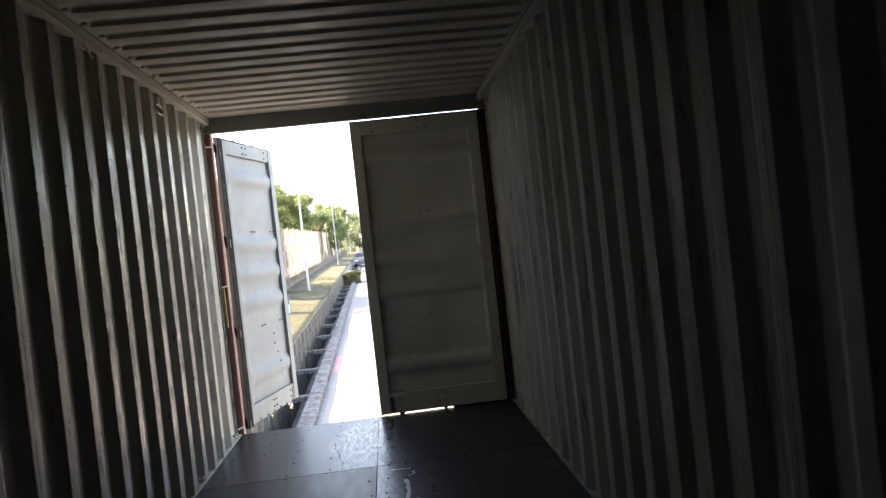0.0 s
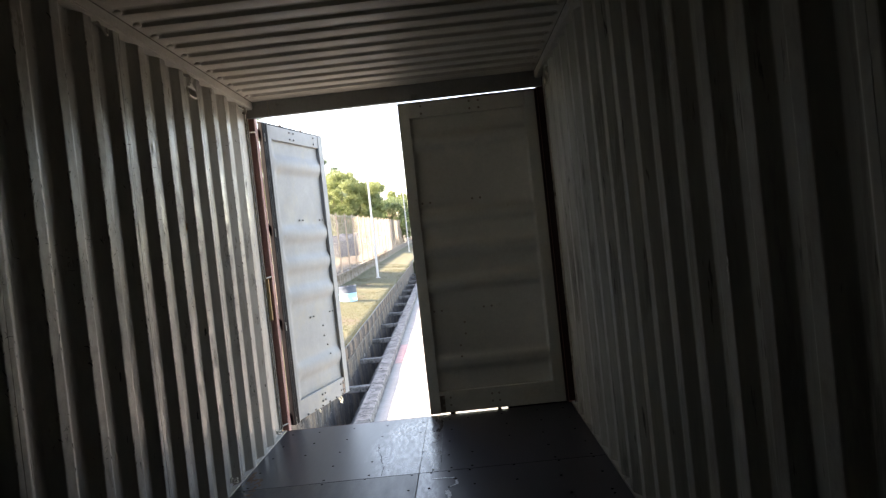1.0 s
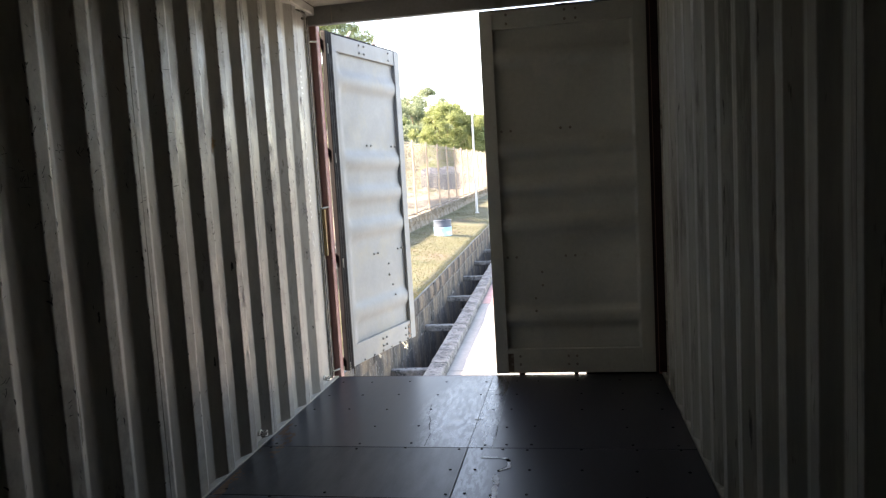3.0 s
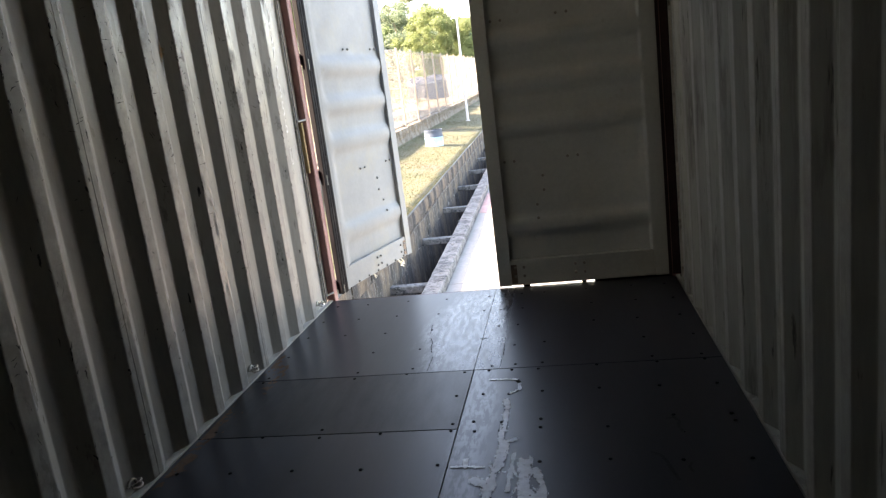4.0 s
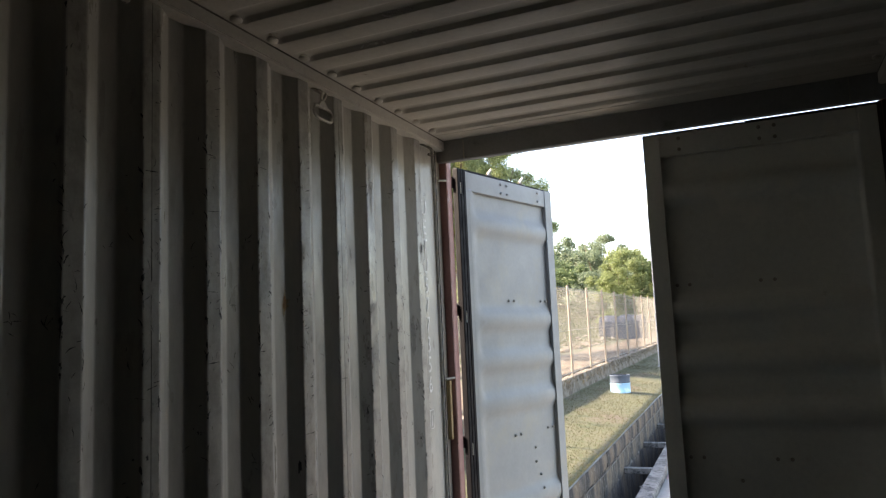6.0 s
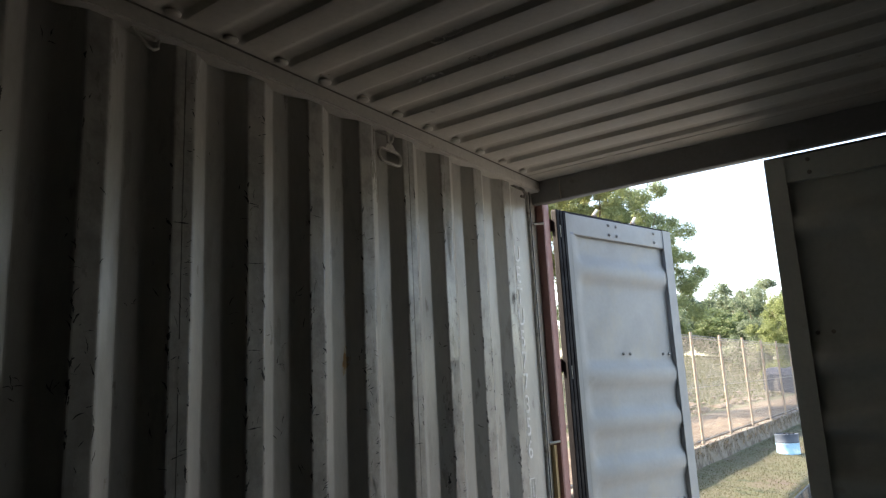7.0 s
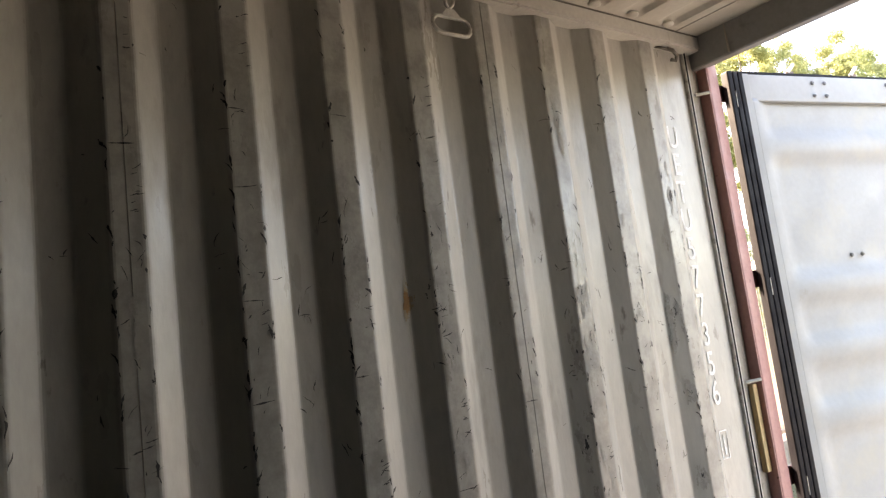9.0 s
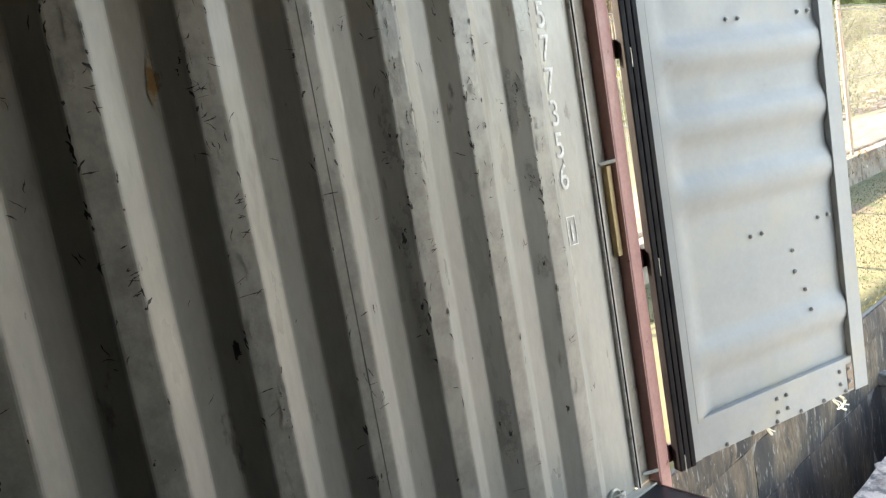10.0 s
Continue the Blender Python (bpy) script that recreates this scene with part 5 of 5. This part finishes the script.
M_SCUFF = mat("black_scuff", (0.032, 0.030, 0.028), 0.7, grain=0.3)
M_ROOFRUB = mat("dark_ceiling_rub", (0.17, 0.15, 0.125), 0.7, grain=0.25)
M_SMUDGE = mat("grey_smudge", (0.29, 0.278, 0.245), 0.65, grain=0.2)
M_RUST = mat("rust_stain", (0.34, 0.185, 0.065), 0.85, grain=0.3, grain_scale=30)
M_RUSTY = mat("pale_rust_wash", (0.36, 0.29, 0.19), 0.8, grain=0.2)
tagged(part("scuff_marks", scuffs(900, -3.6, 0.0, 11), None, wall_left, "black scratches on the crests"), kind="stuff")


def blot(name, label, y, z, ry, rz, seed, material, dens=0.0, cell=0.0026, lift=0.0021):
    """A rubbed stain with a ragged, broken outline."""
    def keep(yy, zz):
        n = noise.noise((yy * 45, zz * 16, seed)) + 0.6 * noise.noise((yy * 130, zz * 50, seed + 3)) + 0.3 * noise.noise((yy * 330, zz * 180, seed + 6))
        return n > -dens + 1.1 * max(0.0, math.hypot((yy - y) / ry, (zz - z) / rz) - 0.35)
    patch(name, label, y - ry * 1.3, y + ry * 1.3, z - rz * 1.3, z + rz * 1.3, cell, keep, lambda a, c: on_left_wall(a, c, lift), material, wall_left)


for n, (y, z, ry, rz) in enumerate(((-0.600, 1.665, 0.022, 0.065), (-0.648, 1.50, 0.014, 0.10), (-0.590, 1.435, 0.022, 0.075), (-0.66, 1.19, 0.018, 0.07), (-0.112, 1.55, 0.020, 0.10),
                                      (-0.03, 2.01, 0.018, 0.045), (-0.092, 1.29, 0.016, 0.055), (-0.62, 1.30, 0.014, 0.05), (-1.17, 1.88, 0.010, 0.05), (-1.465, 2.20, 0.008, 0.03), (-0.645, 1.0, 0.012, 0.07), (-0.637, 0.88, 0.012, 0.09), (-0.385, 0.50, 0.024, 0.10), (-0.098, 0.98, 0.016, 0.05), (-0.062, 0.83, 0.012, 0.05), (-1.13, 0.84, 0.016, 0.06))):
    blot("grey_smudge", "grey rubbed smudge", y, z, ry * 1.5, rz * 1.25, 2.0 + n, M_SMUDGE, 0.25, lift=0.0019)
    blot("black_smear", "black rubbed smear", y, z, ry, rz, 9.0 + n, M_SCUFF, -0.25 if n < 8 or n > 9 else -0.4)
rng_ = random.Random(4)
for n in range(54):
    k = rng_.randint(-9, 0)
    blot("grey_smudge", "grey rubbed smudge", k * PITCH - rng_.uniform(0.018, 0.052), rng_.uniform(0.4, 2.3), rng_.uniform(0.010, 0.018), rng_.uniform(0.04, 0.14), 30.0 + n, M_SMUDGE, rng_.uniform(-0.25, 0.1), 0.0034, 0.0018)
for n in range(46):
    k = rng_.randint(-8, 0)
    blot("black_smear", "black rubbed smear", k * PITCH + rng_.choice((-0.095, -0.055, -0.022, -0.045, 0.035)), rng_.uniform(0.3, 1.75), rng_.uniform(0.008, 0.016), rng_.uniform(0.02, 0.07), 80.0 + n, M_SCUFF, rng_.uniform(-0.55, -0.3))
blot("black_smear", "black rubbed smear", -1.205, 1.72, 0.030, 0.09, 63.0, M_SCUFF, -0.30)
blot("rust_wash", "pale rust stain", -1.255, 1.68, 0.018, 0.05, 60.0, M_RUSTY, 0.45, lift=0.0019)
blot("rust_patch", "orange-brown rust stain", -1.262, 1.685, 0.017, 0.030, 61.0, M_RUST, 0.15)


def chipped(y, z):
    return noise.noise((y * 90, z * 40, 3.0)) + 0.5 * noise.noise((y * 260, z * 160, 4.0)) > -0.35 + 0.9 * max(abs(y + 3.41) / 0.012, abs(z - 1.275) / 0.042) ** 3


patch("paint_chip", "pale chipped paint", -3.427, -3.393, 1.225, 1.325, 0.0025, chipped, lambda y, z: (W - 0.0022, y, z), M_WHITE, wall_right)


def roof_mark(x, y, w, h, seed, material, hollow):
    """A rub on the ceiling: a broken outline, or a soft patch."""
    def keep(u, v):
        n = noise.noise((u * 60, v * 60, seed)) + 0.8 * noise.noise((u * 170, v * 170, seed + 2))
        r = math.hypot((u - x) / w, (v - y) / h)
        return n > (-0.5 + 4.0 * abs(r - 0.8) if hollow else 0.05 + 0.8 * max(0.0, r - 0.4))
    patch("roof_smudge", "grey smudge on the ceiling", x - w * 1.2, x + w * 1.2, y - h * 1.2, y + h * 1.2, 0.003, keep, lambda u, v: (u, v, H_CEIL - 0.0042), material, ceiling)


for n, (x, y, w, h) in enumerate(((-0.605, -1.425, 0.030, 0.020), (-0.540, -1.432, 0.036, 0.016), (-0.585, -1.235, 0.022, 0.026), (-0.545, -1.215, 0.040, 0.018), (-0.570, -1.020, 0.024, 0.022))):
    roof_mark(x, y, w, h, n * 3.0, M_ROOFRUB, True)
for n, (x, y) in enumerate(((-0.80, -1.22), (-0.30, -0.60), (0.1, -0.4), (-0.1, -1.44))):
    roof_mark(x, y, 0.07, 0.020, 20 + n * 3.0, M_SMUDGE, False)


# ---- parked car far down the road ----
def parked_car():
    car = thing("car", "dark grey parked car far down the road", "car", m=OUT @ pose(0.55, 68.0, Z_ROAD, 0, 0, 0))
    M_CAR = mat("grey_car_paint", (0.12, 0.125, 0.135), 0.3, grain=0.03)
    M_GLASS = mat("dark_car_glass", (0.02, 0.022, 0.025), 0.1, grain=0.05)
    side = [(-2.05, 0.30), (-2.10, 0.62), (-1.95, 0.95), (-1.35, 1.02), (-0.75, 1.42), (0.75, 1.45), (1.55, 1.02), (2.05, 0.90), (2.10, 0.35)]
    bm = prism(bmesh.new(), side, lambda a, c, d: (d * (1.0 - 0.12 * max(0.0, c - 0.95) / 0.5), a, c), -0.84, 0.84)
    bmesh.ops.bevel(bm, geom=bm.edges[:], offset=0.05, segments=2, affect="EDGES")
    body = part("body", bm, M_CAR, car)
    part("windscreen", prism(bmesh.new(), [(-1.30, 1.05), (-0.80, 1.38), (-0.86, 1.42), (-1.36, 1.08)], lambda a, c, d: (d, a, c), -0.66, 0.66), M_GLASS, body)
    part("rear_window", prism(bmesh.new(), [(1.45, 1.08), (0.85, 1.41), (0.90, 1.45), (1.52, 1.10)], lambda a, c, d: (d, a, c), -0.62, 0.62), M_GLASS, body)
    for s in (-1, 1):
        part("side_window", prism(bmesh.new(), [(-1.05, 1.06), (-0.68, 1.34), (0.66, 1.36), (1.2, 1.06)], lambda a, c, d: (d, a, c), s * 0.80, s * 0.85), M_GLASS, body)
        for y in (-1.3, 1.3):
            w = part("wheel", rod(bmesh.new(), (s * 0.66, y, 0.31), (s * 0.86, y, 0.31), 0.31, sides=20), M_RUBBER, car)
            part("rim", rod(bmesh.new(), (s * 0.861, y, 0.31), (s * 0.872, y, 0.31), 0.19, sides=14), M_BOLT, w)
    for s in (-0.6, 0.6):
        part("headlight", boxes((s - 0.16, s + 0.16, -2.13, -2.05, 0.62, 0.76), bevel=0.02), M_RING, car)
    return car


parked_car()
